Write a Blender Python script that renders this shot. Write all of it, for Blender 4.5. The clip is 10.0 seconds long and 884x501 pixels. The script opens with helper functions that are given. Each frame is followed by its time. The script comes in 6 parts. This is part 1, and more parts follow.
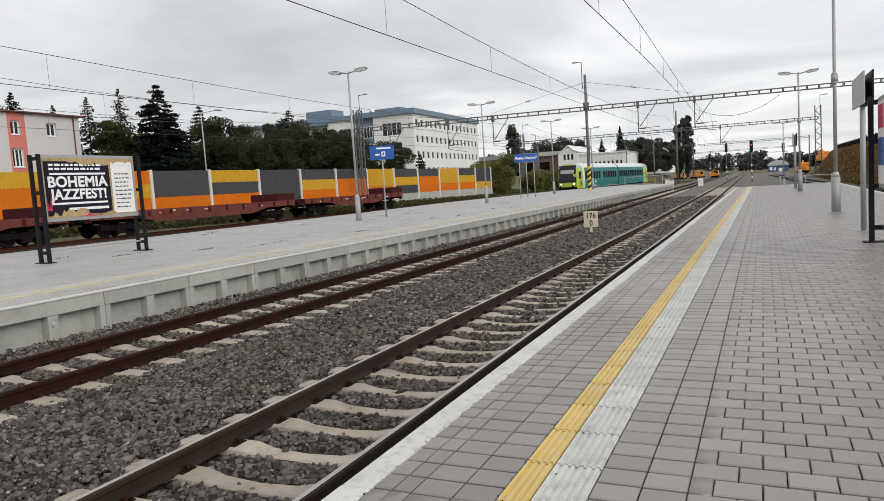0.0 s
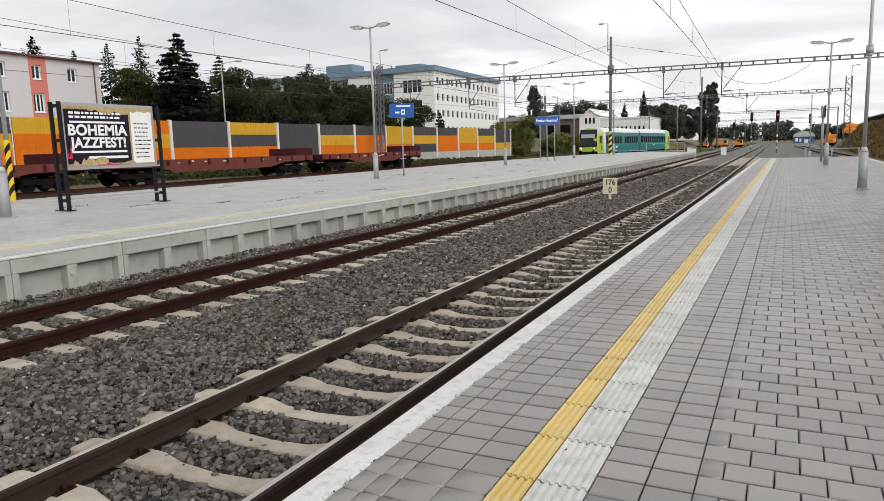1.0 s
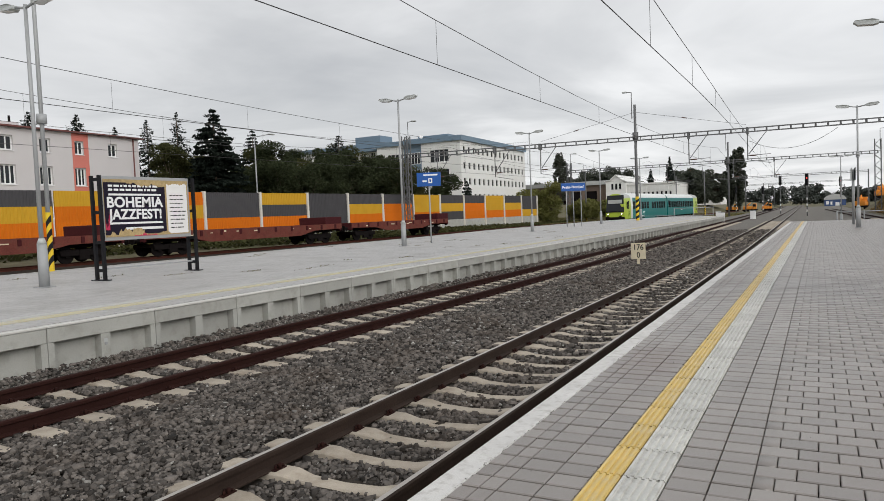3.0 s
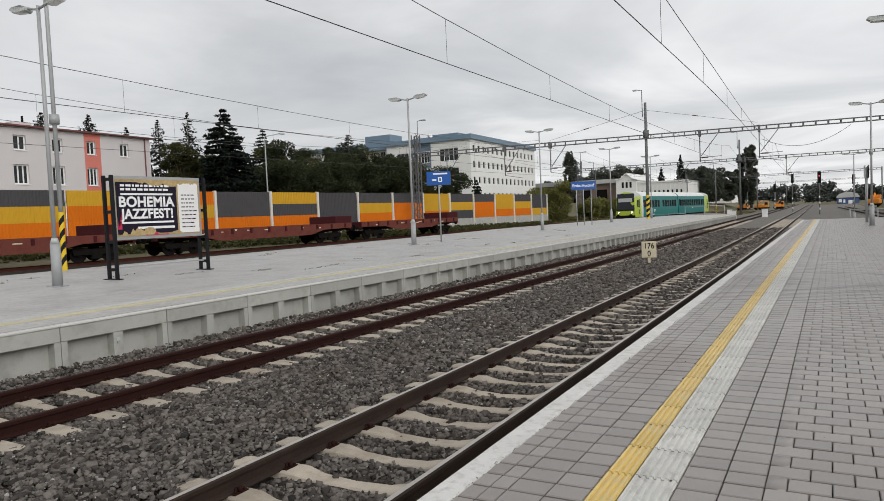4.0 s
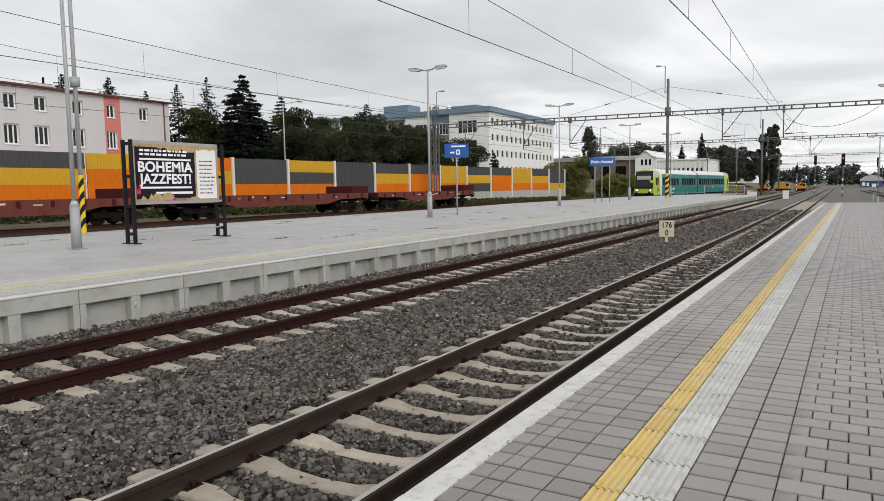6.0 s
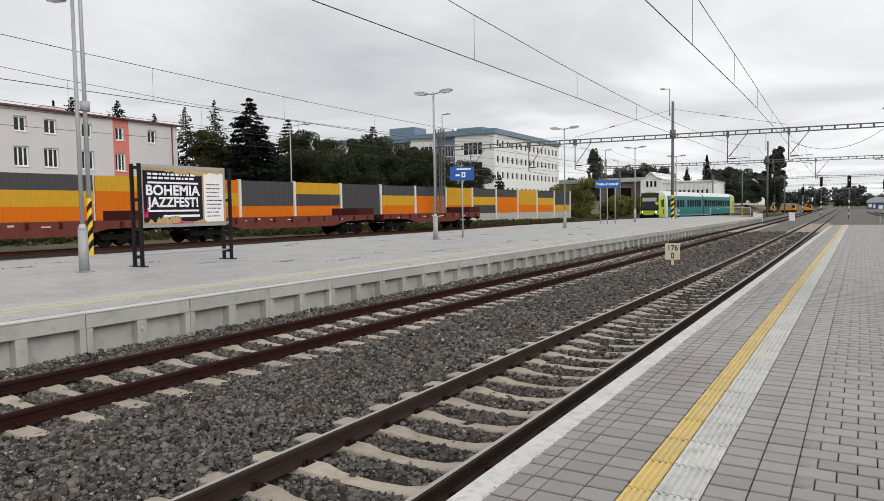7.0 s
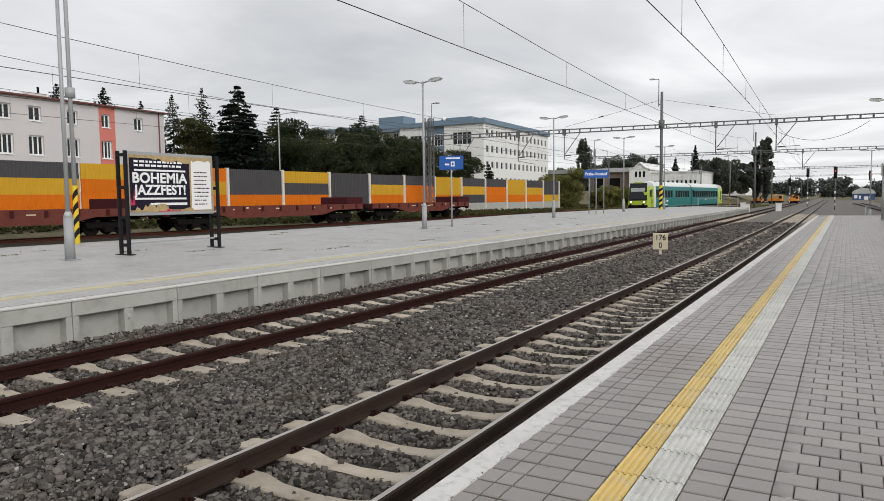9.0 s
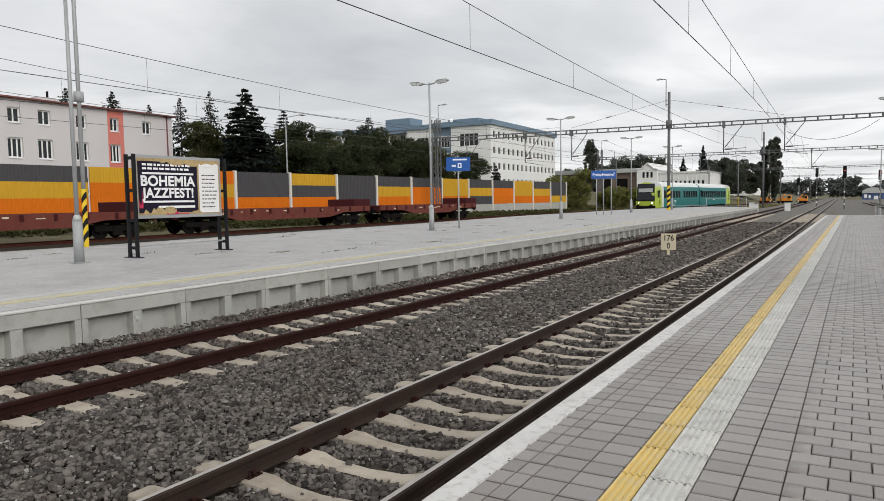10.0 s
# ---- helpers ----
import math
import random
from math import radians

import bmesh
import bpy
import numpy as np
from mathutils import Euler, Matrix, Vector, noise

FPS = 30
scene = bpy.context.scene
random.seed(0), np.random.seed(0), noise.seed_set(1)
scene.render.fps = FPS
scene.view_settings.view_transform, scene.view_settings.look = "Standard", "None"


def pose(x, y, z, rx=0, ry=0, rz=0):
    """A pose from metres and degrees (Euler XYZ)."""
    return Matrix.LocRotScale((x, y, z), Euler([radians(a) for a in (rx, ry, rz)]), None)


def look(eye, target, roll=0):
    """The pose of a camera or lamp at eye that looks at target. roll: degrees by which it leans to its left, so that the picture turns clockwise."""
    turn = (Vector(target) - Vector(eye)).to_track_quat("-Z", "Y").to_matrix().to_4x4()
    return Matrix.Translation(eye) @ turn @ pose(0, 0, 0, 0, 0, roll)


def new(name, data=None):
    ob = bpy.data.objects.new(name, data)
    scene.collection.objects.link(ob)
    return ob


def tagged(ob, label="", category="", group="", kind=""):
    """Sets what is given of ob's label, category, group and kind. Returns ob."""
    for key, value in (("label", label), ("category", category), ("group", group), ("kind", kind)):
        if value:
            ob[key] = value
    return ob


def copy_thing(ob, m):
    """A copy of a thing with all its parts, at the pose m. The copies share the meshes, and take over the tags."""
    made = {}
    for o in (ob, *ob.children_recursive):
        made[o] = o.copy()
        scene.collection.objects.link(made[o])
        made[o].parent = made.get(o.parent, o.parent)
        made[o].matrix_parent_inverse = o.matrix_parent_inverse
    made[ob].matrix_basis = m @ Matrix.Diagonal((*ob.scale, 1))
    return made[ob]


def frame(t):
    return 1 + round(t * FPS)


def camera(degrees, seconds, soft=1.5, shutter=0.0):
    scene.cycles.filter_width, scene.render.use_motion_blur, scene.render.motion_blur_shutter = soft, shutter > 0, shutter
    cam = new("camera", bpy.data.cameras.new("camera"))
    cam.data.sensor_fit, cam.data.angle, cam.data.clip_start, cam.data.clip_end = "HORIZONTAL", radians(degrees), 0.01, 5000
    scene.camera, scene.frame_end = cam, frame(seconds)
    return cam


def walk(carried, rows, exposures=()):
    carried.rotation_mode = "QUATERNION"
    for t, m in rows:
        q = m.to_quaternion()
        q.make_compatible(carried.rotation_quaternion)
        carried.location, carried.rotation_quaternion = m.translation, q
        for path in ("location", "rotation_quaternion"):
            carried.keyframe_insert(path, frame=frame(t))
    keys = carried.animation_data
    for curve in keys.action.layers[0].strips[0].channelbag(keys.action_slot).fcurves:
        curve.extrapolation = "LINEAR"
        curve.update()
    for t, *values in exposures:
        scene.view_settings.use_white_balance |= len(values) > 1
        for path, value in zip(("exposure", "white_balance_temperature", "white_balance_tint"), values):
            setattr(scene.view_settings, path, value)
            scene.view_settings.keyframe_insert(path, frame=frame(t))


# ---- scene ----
cam = camera(64.7, 10.0, soft=0.8)
PATH = [
    (0, (1.865, -0.046, 1.395), (1.025, 1.76, 1.216), -3.7),
    (0.5, (1.851, -0.004, 1.41), (0.985, 1.774, 1.107), -3.9),
    (1, (1.834, -0.006, 1.443), (0.955, 1.767, 1.152), -1.7),
    (1.5, (1.856, -0.043, 1.461), (0.99, 1.757, 1.367), -1.6),
    (2, (1.855, -0.055, 1.442), (0.965, 1.735, 1.373), -2.4),
    (2.5, (1.859, -0.039, 1.439), (0.936, 1.733, 1.348), -2.5),
    (4, (1.851, -0.04, 1.44), (0.874, 1.703, 1.34), -2.5),
    (4.5, (1.851, -0.043, 1.428), (0.88, 1.7, 1.285), -2.6),
    (5, (1.85, -0.022, 1.431), (0.829, 1.686, 1.233), -2.8),
    (6.3, (1.811, -0.015, 1.495), (0.809, 1.707, 1.319), -0.5),
    (6.5, (1.809, -0.011, 1.514), (0.824, 1.721, 1.332), -0.8),
    (7, (1.828, -0.035, 1.521), (0.8, 1.676, 1.404), -0.9),
    (7.5, (1.836, -0.032, 1.51), (0.82, 1.689, 1.425), -0.6),
    (8, (1.839, -0.036, 1.499), (0.845, 1.695, 1.376), -0.6),
    (8.5, (1.829, -0.042, 1.494), (0.835, 1.687, 1.352), -0.6),
    (9, (1.829, -0.03, 1.5), (0.828, 1.696, 1.353), -0.7),
    (9.5, (1.831, -0.025, 1.496), (0.824, 1.696, 1.348), -1.0),
    (10, (1.831, -0.024, 1.495), (0.812, 1.691, 1.353), -1.0),
]
walk(cam, [(t, look(eye, target, roll)) for t, eye, target, roll in PATH],
     exposures=[(0, -0.07), (0.5, 0.03), (1, 0.08), (1.5, -0.03), (2, -0.13), (2.5, -0.15), (4, -0.20), (4.5, -0.16), (5, -0.11), (6.5, -0.06), (8, -0.09), (10, -0.09)])

# ---- world and light ----
world = bpy.data.worlds.new("overcast_sky")
scene.world = world
world.use_nodes = True
wn, wl = world.node_tree.nodes, world.node_tree.links
wn.clear()
w_out, w_bg = wn.new("ShaderNodeOutputWorld"), wn.new("ShaderNodeBackground")
w_sky = wn.new("ShaderNodeTexSky")
w_sky.sky_type, w_sky.sun_disc = "NISHITA", False
w_sky.sun_elevation, w_sky.sun_rotation = radians(30), radians(119)
w_tc, w_sep = wn.new("ShaderNodeTexCoord"), wn.new("ShaderNodeSeparateXYZ")
wl.new(w_tc.outputs["Generated"], w_sep.inputs[0])


def wmath(op, a, b):
    n = wn.new("ShaderNodeMath")
    n.operation = op
    for i, v in enumerate((a, b)):
        if isinstance(v, (int, float)):
            n.inputs[i].default_value = v
        else:
            wl.new(v, n.inputs[i])
    return n.outputs[0]


# cloud sheet: the direction laid on a flat layer overhead
w_h = wmath("ADD", wmath("MAXIMUM", w_sep.outputs[2], 0.0), 0.10)
w_vec = wn.new("ShaderNodeCombineXYZ")
wl.new(wmath("DIVIDE", w_sep.outputs[0], w_h), w_vec.inputs[0])
wl.new(wmath("DIVIDE", w_sep.outputs[1], w_h), w_vec.inputs[1])
w_n1 = wn.new("ShaderNodeTexNoise")
w_n1.inputs["Scale"].default_value, w_n1.inputs["Detail"].default_value = 0.55, 6.0
w_n1.inputs["Roughness"].default_value, w_n1.inputs["Distortion"].default_value = 0.52, 0.5
wl.new(w_vec.outputs[0], w_n1.inputs["Vector"])
w_ramp = wn.new("ShaderNodeValToRGB")
w_ramp.color_ramp.elements[0].position, w_ramp.color_ramp.elements[0].color = 0.30, (0.60, 0.615, 0.64, 1)
w_ramp.color_ramp.elements[1].position, w_ramp.color_ramp.elements[1].color = 0.64, (1.03, 1.035, 1.045, 1)
w_mid = w_ramp.color_ramp.elements.new(0.48)
w_mid.color = (0.775, 0.785, 0.80, 1)
wl.new(w_n1.outputs["Fac"], w_ramp.inputs[0])
w_scale = wn.new("ShaderNodeMixRGB")
w_scale.blend_type = "MULTIPLY"
w_scale.inputs[0].default_value, w_scale.inputs[2].default_value = 1.0, (0.1, 0.1, 0.1, 1)
wl.new(w_sky.outputs[0], w_scale.inputs[1])
w_mix = wn.new("ShaderNodeMixRGB")
w_mix.inputs[0].default_value = 0.93
wl.new(w_scale.outputs[0], w_mix.inputs[1])
w_east = wn.new("ShaderNodeVectorMath")
w_east.operation = "SCALE"
wl.new(w_ramp.outputs[0], w_east.inputs[0])
wl.new(wmath("ADD", wmath("MULTIPLY", w_sep.outputs[0], 0.28), 1.13), w_east.inputs["Scale"])
wl.new(w_east.outputs[0], w_mix.inputs[2])
wl.new(w_mix.outputs[0], w_bg.inputs[0])
w_bg.inputs[1].default_value = 1.0
wl.new(w_bg.outputs[0], w_out.inputs[0])

sun = new("sun", bpy.data.lights.new("sun", "SUN"))
sun.data.energy, sun.data.angle, sun.data.color = 1.5, radians(40), (1.0, 0.96, 0.91)
sun.matrix_world = look((50, -28, 33), (0, 0, 0))

# ---- materials ----


def mat(name, color, rough=0.7, metal=0.0, var=0.12, scale=6.0, fine=60.0, bump=0.15, stain=None, stain_amt=0.35, stain_scale=1.2, island=0.0, obrand=0.0, spec=0.5, brick=None, leaf=0.0, spot=None):
    """A surface with grain at two scales, a fine relief and optional stains."""
    m = bpy.data.materials.new(name)
    m.use_nodes = True
    n, l = m.node_tree.nodes, m.node_tree.links
    p = n["Principled BSDF"]
    p.inputs["Roughness"].default_value, p.inputs["Metallic"].default_value = rough, metal
    p.inputs["Specular IOR Level"].default_value = spec
    tc = n.new("ShaderNodeNewGeometry")
    a, b = n.new("ShaderNodeTexNoise"), n.new("ShaderNodeTexNoise")
    a.inputs["Scale"].default_value, a.inputs["Detail"].default_value = scale, 5
    b.inputs["Scale"].default_value, b.inputs["Detail"].default_value = fine, 3
    for t in (a, b):
        l.new(tc.outputs["Position"], t.inputs["Vector"])
    add = n.new("ShaderNodeMath")
    add.operation = "ADD"
    l.new(a.outputs["Fac"], add.inputs[0])
    l.new(b.outputs["Fac"], add.inputs[1])
    mr = n.new("ShaderNodeMapRange")
    mr.inputs[1].default_value, mr.inputs[2].default_value = 0.6, 1.4
    mr.inputs[3].default_value, mr.inputs[4].default_value = 1 - var, 1 + var
    l.new(add.outputs[0], mr.inputs[0])
    val = mr.outputs[0]
    for amount, kind, sock in ((island, "ShaderNodeNewGeometry", "Random Per Island"), (obrand, "ShaderNodeObjectInfo", "Random")):
        if amount:
            g = n.new(kind)
            r2 = n.new("ShaderNodeMapRange")
            r2.inputs[3].default_value, r2.inputs[4].default_value = 1 - amount, 1 + amount
            l.new(g.outputs[sock], r2.inputs[0])
            mu = n.new("ShaderNodeMath")
            mu.operation = "MULTIPLY"
            l.new(val, mu.inputs[0])
            l.new(r2.outputs[0], mu.inputs[1])
            val = mu.outputs[0]
    col = n.new("ShaderNodeVectorMath")
    col.operation = "SCALE"
    col.inputs[0].default_value = color
    l.new(val, col.inputs["Scale"])
    out = col.outputs[0]
    if stain:
        s = n.new("ShaderNodeTexNoise")
        s.inputs["Scale"].default_value, s.inputs["Detail"].default_value, s.inputs["Roughness"].default_value = stain_scale, 8, 0.65
        l.new(tc.outputs["Position"], s.inputs["Vector"])
        r = n.new("ShaderNodeMapRange")
        r.inputs[1].default_value, r.inputs[2].default_value = 0.5, 0.72
        r.inputs[3].default_value, r.inputs[4].default_value = 0, stain_amt
        l.new(s.outputs["Fac"], r.inputs[0])
        mx = n.new("ShaderNodeMixRGB")
        mx.inputs[2].default_value = (*stain, 1)
        l.new(r.outputs[0], mx.inputs[0])
        l.new(out, mx.inputs[1])
        out = mx.outputs[0]
    if spot:
        # one old stain: centre x, y and its two half widths
        off, sc, ln = n.new("ShaderNodeVectorMath"), n.new("ShaderNodeVectorMath"), n.new("ShaderNodeVectorMath")
        off.operation, sc.operation, ln.operation = "SUBTRACT", "MULTIPLY", "LENGTH"
        off.inputs[1].default_value, sc.inputs[1].default_value = (spot[0], spot[1], 0), (1 / spot[2], 1 / spot[3], 0)
        l.new(tc.outputs["Position"], off.inputs[0])
        l.new(off.outputs[0], sc.inputs[0])
        l.new(sc.outputs[0], ln.inputs[0])
        rag = n.new("ShaderNodeMath")
        rag.operation = "ADD"
        l.new(ln.outputs["Value"], rag.inputs[0])
        l.new(a.outputs["Fac"], rag.inputs[1])
        sr = n.new("ShaderNodeMapRange")
        sr.inputs[1].default_value, sr.inputs[2].default_value = 0.7, 1.6
        sr.inputs[3].default_value, sr.inputs[4].default_value = 0.55, 0.0
        l.new(rag.outputs[0], sr.inputs[0])
        ms = n.new("ShaderNodeMixRGB")
        ms.inputs[2].default_value = (0.15, 0.105, 0.085, 1)
        l.new(sr.outputs[0], ms.inputs[0])
        l.new(out, ms.inputs[1])
        out = ms.outputs[0]
    if brick:
        bt = n.new("ShaderNodeTexBrick")
        bt.inputs["Scale"].default_value, bt.inputs["Mortar Size"].default_value = 1.0, brick[2]
        bt.inputs["Brick Width"].default_value, bt.inputs["Row Height"].default_value = brick[0], brick[1]
        bt.inputs["Color1"].default_value, bt.inputs["Color2"].default_value, bt.inputs["Mortar"].default_value = (1, 1, 1, 1), (0.9, 0.9, 0.9, 1), (0.5, 0.5, 0.5, 1)
        l.new(tc.outputs["Position"], bt.inputs["Vector"])
        mb = n.new("ShaderNodeMixRGB")
        mb.blend_type = "MULTIPLY"
        mb.inputs[0].default_value = 1.0
        l.new(out, mb.inputs[1])
        l.new(bt.outputs["Color"], mb.inputs[2])
        out = mb.outputs[0]
    l.new(out, p.inputs["Base Color"])
    if bump:
        bp = n.new("ShaderNodeBump")
        bp.inputs["Strength"].default_value, bp.inputs["Distance"].default_value = bump, 0.01
        l.new(add.outputs[0], bp.inputs["Height"])
        l.new(bp.outputs[0], p.inputs["Normal"])
    if leaf:
        tr, mixs = n.new("ShaderNodeBsdfTranslucent"), n.new("ShaderNodeMixShader")
        l.new(out, tr.inputs["Color"])
        mixs.inputs[0].default_value = leaf
        l.new(p.outputs[0], mixs.inputs[1])
        l.new(tr.outputs[0], mixs.inputs[2])
        l.new(mixs.outputs[0], n["Material Output"].inputs["Surface"])
    return m


M_TILE = mat("grey_concrete_tile", (0.222, 0.200, 0.183), 0.34, spec=0.95, var=0.12, scale=2.5, fine=180, obrand=0.15, stain=(0.165, 0.125, 0.10), stain_amt=0.45, stain_scale=0.55, spot=(0.44, 6.6, 0.42, 1.15))
M_TILE_I = mat("grey_concrete_tiles", (0.222, 0.200, 0.183), 0.34, spec=0.95, var=0.12, scale=2.5, fine=180, island=0.16, stain=(0.165, 0.125, 0.10), stain_amt=0.45, stain_scale=0.55, spot=(0.44, 6.6, 0.42, 1.15))
M_JOINT = mat("sand_joint", (0.065, 0.056, 0.048), 0.95, spec=0.05, var=0.2)
M_KERB = mat("white_concrete_kerb", (0.60, 0.59, 0.57), 0.7, var=0.18, scale=3, fine=120, stain=(0.28, 0.255, 0.23), stain_amt=0.6, stain_scale=14)
M_YEL = mat("yellow_tactile_tile", (0.63, 0.46, 0.15), 0.42, var=0.12, fine=150, obrand=0.07, stain=(0.56, 0.50, 0.36), stain_amt=0.6, stain_scale=5)
M_WHT = mat("white_tactile_tile", (0.56, 0.555, 0.52), 0.45, var=0.12, fine=150, obrand=0.07, stain=(0.30, 0.285, 0.26), stain_amt=0.7, stain_scale=9)
M_CONC = mat("precast_concrete", (0.40, 0.400, 0.372), 0.8, spec=0.25, obrand=0.08, var=0.12, scale=1.5, fine=60, stain=(0.24, 0.235, 0.20), stain_amt=0.6, stain_scale=2.6)
M_CONC_L = mat("light_concrete_lip", (0.60, 0.59, 0.56), 0.8, var=0.07, stain=(0.4, 0.4, 0.36), stain_scale=2)
M_SLEEP = mat("concrete_sleeper", (0.41, 0.36, 0.295), 0.85, spec=0.2, var=0.18, scale=5, fine=90, obrand=0.13, stain=(0.20, 0.155, 0.11), stain_amt=0.65, stain_scale=3)
M_RUST = mat("rusty_rail_steel", (0.025, 0.0085, 0.0065), 0.8, 0.0, spec=0.15, var=0.3, scale=3, fine=60, bump=0.2)
M_RAILTOP = mat("worn_rail_head", (0.50, 0.46, 0.42), 0.38, 0.75, var=0.12, scale=4)
M_STONE = mat("ballast_stone", (0.106, 0.094, 0.084), 0.85, spec=0.25, var=0.2, scale=10, fine=90, island=0.8, stain=(0.075, 0.052, 0.036), stain_amt=0.5, stain_scale=0.9)
M_STONE_L = mat("pale_ballast_stone", (0.27, 0.26, 0.24), 0.85, var=0.15, scale=10, fine=90, island=0.5)
M_RUST1 = mat("brown_main_rail", (0.034, 0.022, 0.017), 0.7, spec=0.2, var=0.3, scale=3, fine=50)
M_RUST2 = mat("brown_yard_rail", (0.066, 0.022, 0.015), 0.85, spec=0.15, var=0.3, scale=3, fine=40)
# bed colour holds the shade of the gaps between the loose stones
M_BALLAST = mat("ballast_bed", (0.045, 0.038, 0.032), 0.95, spec=0.1, var=0.5, scale=14, fine=30, bump=1.0)
M_GRAVEL = mat("grey_gravel", (0.17, 0.16, 0.145), 0.95, spec=0.1, var=0.35, scale=1.5, fine=16, bump=0.8)
M_GROUND = mat("rough_ground", (0.15, 0.135, 0.09), 0.95, spec=0.1, var=0.3, scale=0.3, fine=3, bump=0.6, stain=(0.07, 0.10, 0.03), stain_amt=0.8, stain_scale=0.15)
M_GRASSY = mat("yellowish_grass", (0.17, 0.155, 0.07), 0.95, spec=0.1, var=0.3, scale=0.3, fine=5, island=0.3, leaf=0.3)
M_GRASS = mat("dry_grass", (0.24, 0.165, 0.075), 0.95, spec=0.1, var=0.35, scale=0.8, fine=12, island=0.35, leaf=0.3)
M_PLATL = mat("light_grey_paving", (0.43, 0.42, 0.41), 0.5, brick=(0.2, 0.175, 0.004), var=0.12, scale=0.9, fine=9, bump=0.1, stain=(0.24, 0.225, 0.205), stain_amt=0.65, stain_scale=0.8)
M_GALV = mat("galvanised_steel", (0.36, 0.37, 0.375), 0.6, 0.25, var=0.08, scale=8)
M_LAMPGREY = mat("grey_lamp_housing", (0.46, 0.48, 0.47), 0.5, 0.1, var=0.05)
M_BLACK = mat("black_painted_steel", (0.010, 0.010, 0.012), 0.5, spec=0.2, var=0.2)
M_DARK = mat("dark_underframe", (0.011, 0.009, 0.009), 0.9, spec=0.08, var=0.3)
M_BLUE = mat("blue_enamel_sign", (0.008, 0.085, 0.34), 0.35, var=0.04)
M_WHITE = mat("white_paint", (0.8, 0.8, 0.8), 0.6, var=0.03, bump=0.03)
M_CREAM = mat("cream_painted_plate", (0.62, 0.55, 0.40), 0.7, var=0.08, stain=(0.45, 0.38, 0.26))
M_ORANGE = mat("orange_barrier_panel", (0.63, 0.155, 0.006), 0.75, spec=0.2, var=0.05, scale=1.5, obrand=0.04)
M_OCHRE = mat("ochre_barrier_panel", (0.56, 0.32, 0.025), 0.75, spec=0.2, var=0.05, scale=1.5, obrand=0.04)
M_ANTHR = mat("anthracite_barrier_panel", (0.068, 0.066, 0.070), 0.8, spec=0.2, var=0.06, scale=1.5, obrand=0.05)
M_POSTW = mat("pale_concrete_post", (0.66, 0.63, 0.57), 0.8, var=0.06)
M_WAGON = mat("weathered_red_wagon", (0.145, 0.042, 0.033), 0.85, spec=0.15, var=0.35, scale=2, fine=20, stain=(0.08, 0.05, 0.035), stain_amt=0.7, stain_scale=2)
M_CRIMSON = mat("dark_crimson_steel", (0.055, 0.011, 0.013), 0.8, spec=0.15, var=0.2)
M_HOUSE = mat("pale_grey_render", (0.585, 0.56, 0.56), 0.9, var=0.04, scale=0.5, fine=20)
M_SALMON = mat("salmon_render", (0.60, 0.19, 0.15), 0.9, var=0.05)
M_ROOFRED = mat("dark_red_roof_edge", (0.15, 0.052, 0.046), 0.7, var=0.1)
M_GLASS = mat("dark_window_glass", (0.022, 0.025, 0.028), 0.1, spec=0.25, var=0.2, scale=0.5, bump=0)
M_BWHITE = mat("white_facade_panel", (0.72, 0.72, 0.70), 0.7, var=0.04, scale=0.3)
M_BBLUE = mat("slate_blue_cladding", (0.15, 0.22, 0.29), 0.6, var=0.06)
M_TEAL = mat("teal_train_paint", (0.0, 0.155, 0.15), 0.42, spec=0.25, var=0.05, scale=1, bump=0.02)
M_LIME = mat("lime_train_paint", (0.40, 0.52, 0.045), 0.3, var=0.04, scale=1, bump=0.02)
M_TWHITE = mat("white_train_paint", (0.66, 0.68, 0.66), 0.35, var=0.05, scale=1, bump=0.02)
M_TROOF = mat("grey_train_roof", (0.42, 0.43, 0.42), 0.6, var=0.1, scale=1)
M_BARK = mat("tree_bark", (0.10, 0.075, 0.055), 0.95, var=0.3, scale=4, bump=0.6)
M_SPRUCE = mat("spruce_needles", (0.026, 0.035, 0.028), 0.95, spec=0.08, var=0.2, scale=0.6, island=0.3, leaf=0.35)
M_LEAF = mat("green_leaves", (0.055, 0.067, 0.034), 0.9, spec=0.1, var=0.35, scale=0.35, island=0.25, leaf=0.45)
M_LEAFY = mat("olive_autumn_leaves", (0.080, 0.084, 0.035), 0.9, spec=0.1, var=0.35, scale=0.35, island=0.25, leaf=0.45)
# far leaves: distance haze is mixed into these two paler, greyer colours
M_WOODHAZE = mat("haze_tinted_woodland_leaves", (0.085, 0.095, 0.085), 0.95, spec=0.1, var=0.2, scale=0.1, island=0.35)
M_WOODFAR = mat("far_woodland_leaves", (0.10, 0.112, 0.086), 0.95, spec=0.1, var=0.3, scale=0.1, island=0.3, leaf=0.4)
M_BUSH = mat("yellow_green_bush_leaves", (0.19, 0.19, 0.065), 0.9, spec=0.1, var=0.3, scale=0.4, island=0.25, leaf=0.4)
M_SIGYEL = mat("warning_yellow_paint", (0.75, 0.52, 0.02), 0.6, var=0.05)
M_POSTER = mat("dark_violet_poster_paper", (0.012, 0.008, 0.020), 0.7, spec=0.2, var=0.15, scale=3)
M_OSB = mat("bare_chipboard", (0.42, 0.31, 0.15), 0.9, var=0.35, scale=12, fine=50)
M_PAPER = mat("white_poster_paper", (0.78, 0.77, 0.76), 0.7, var=0.04)
M_RED = mat("red_poster_ink", (0.50, 0.02, 0.08), 0.6, var=0.1)
M_MACH = mat("orange_machine_paint", (0.75, 0.26, 0.02), 0.6, var=0.15)
M_TARP = mat("blue_tarpaulin", (0.05, 0.09, 0.22), 0.7, var=0.25, scale=1)
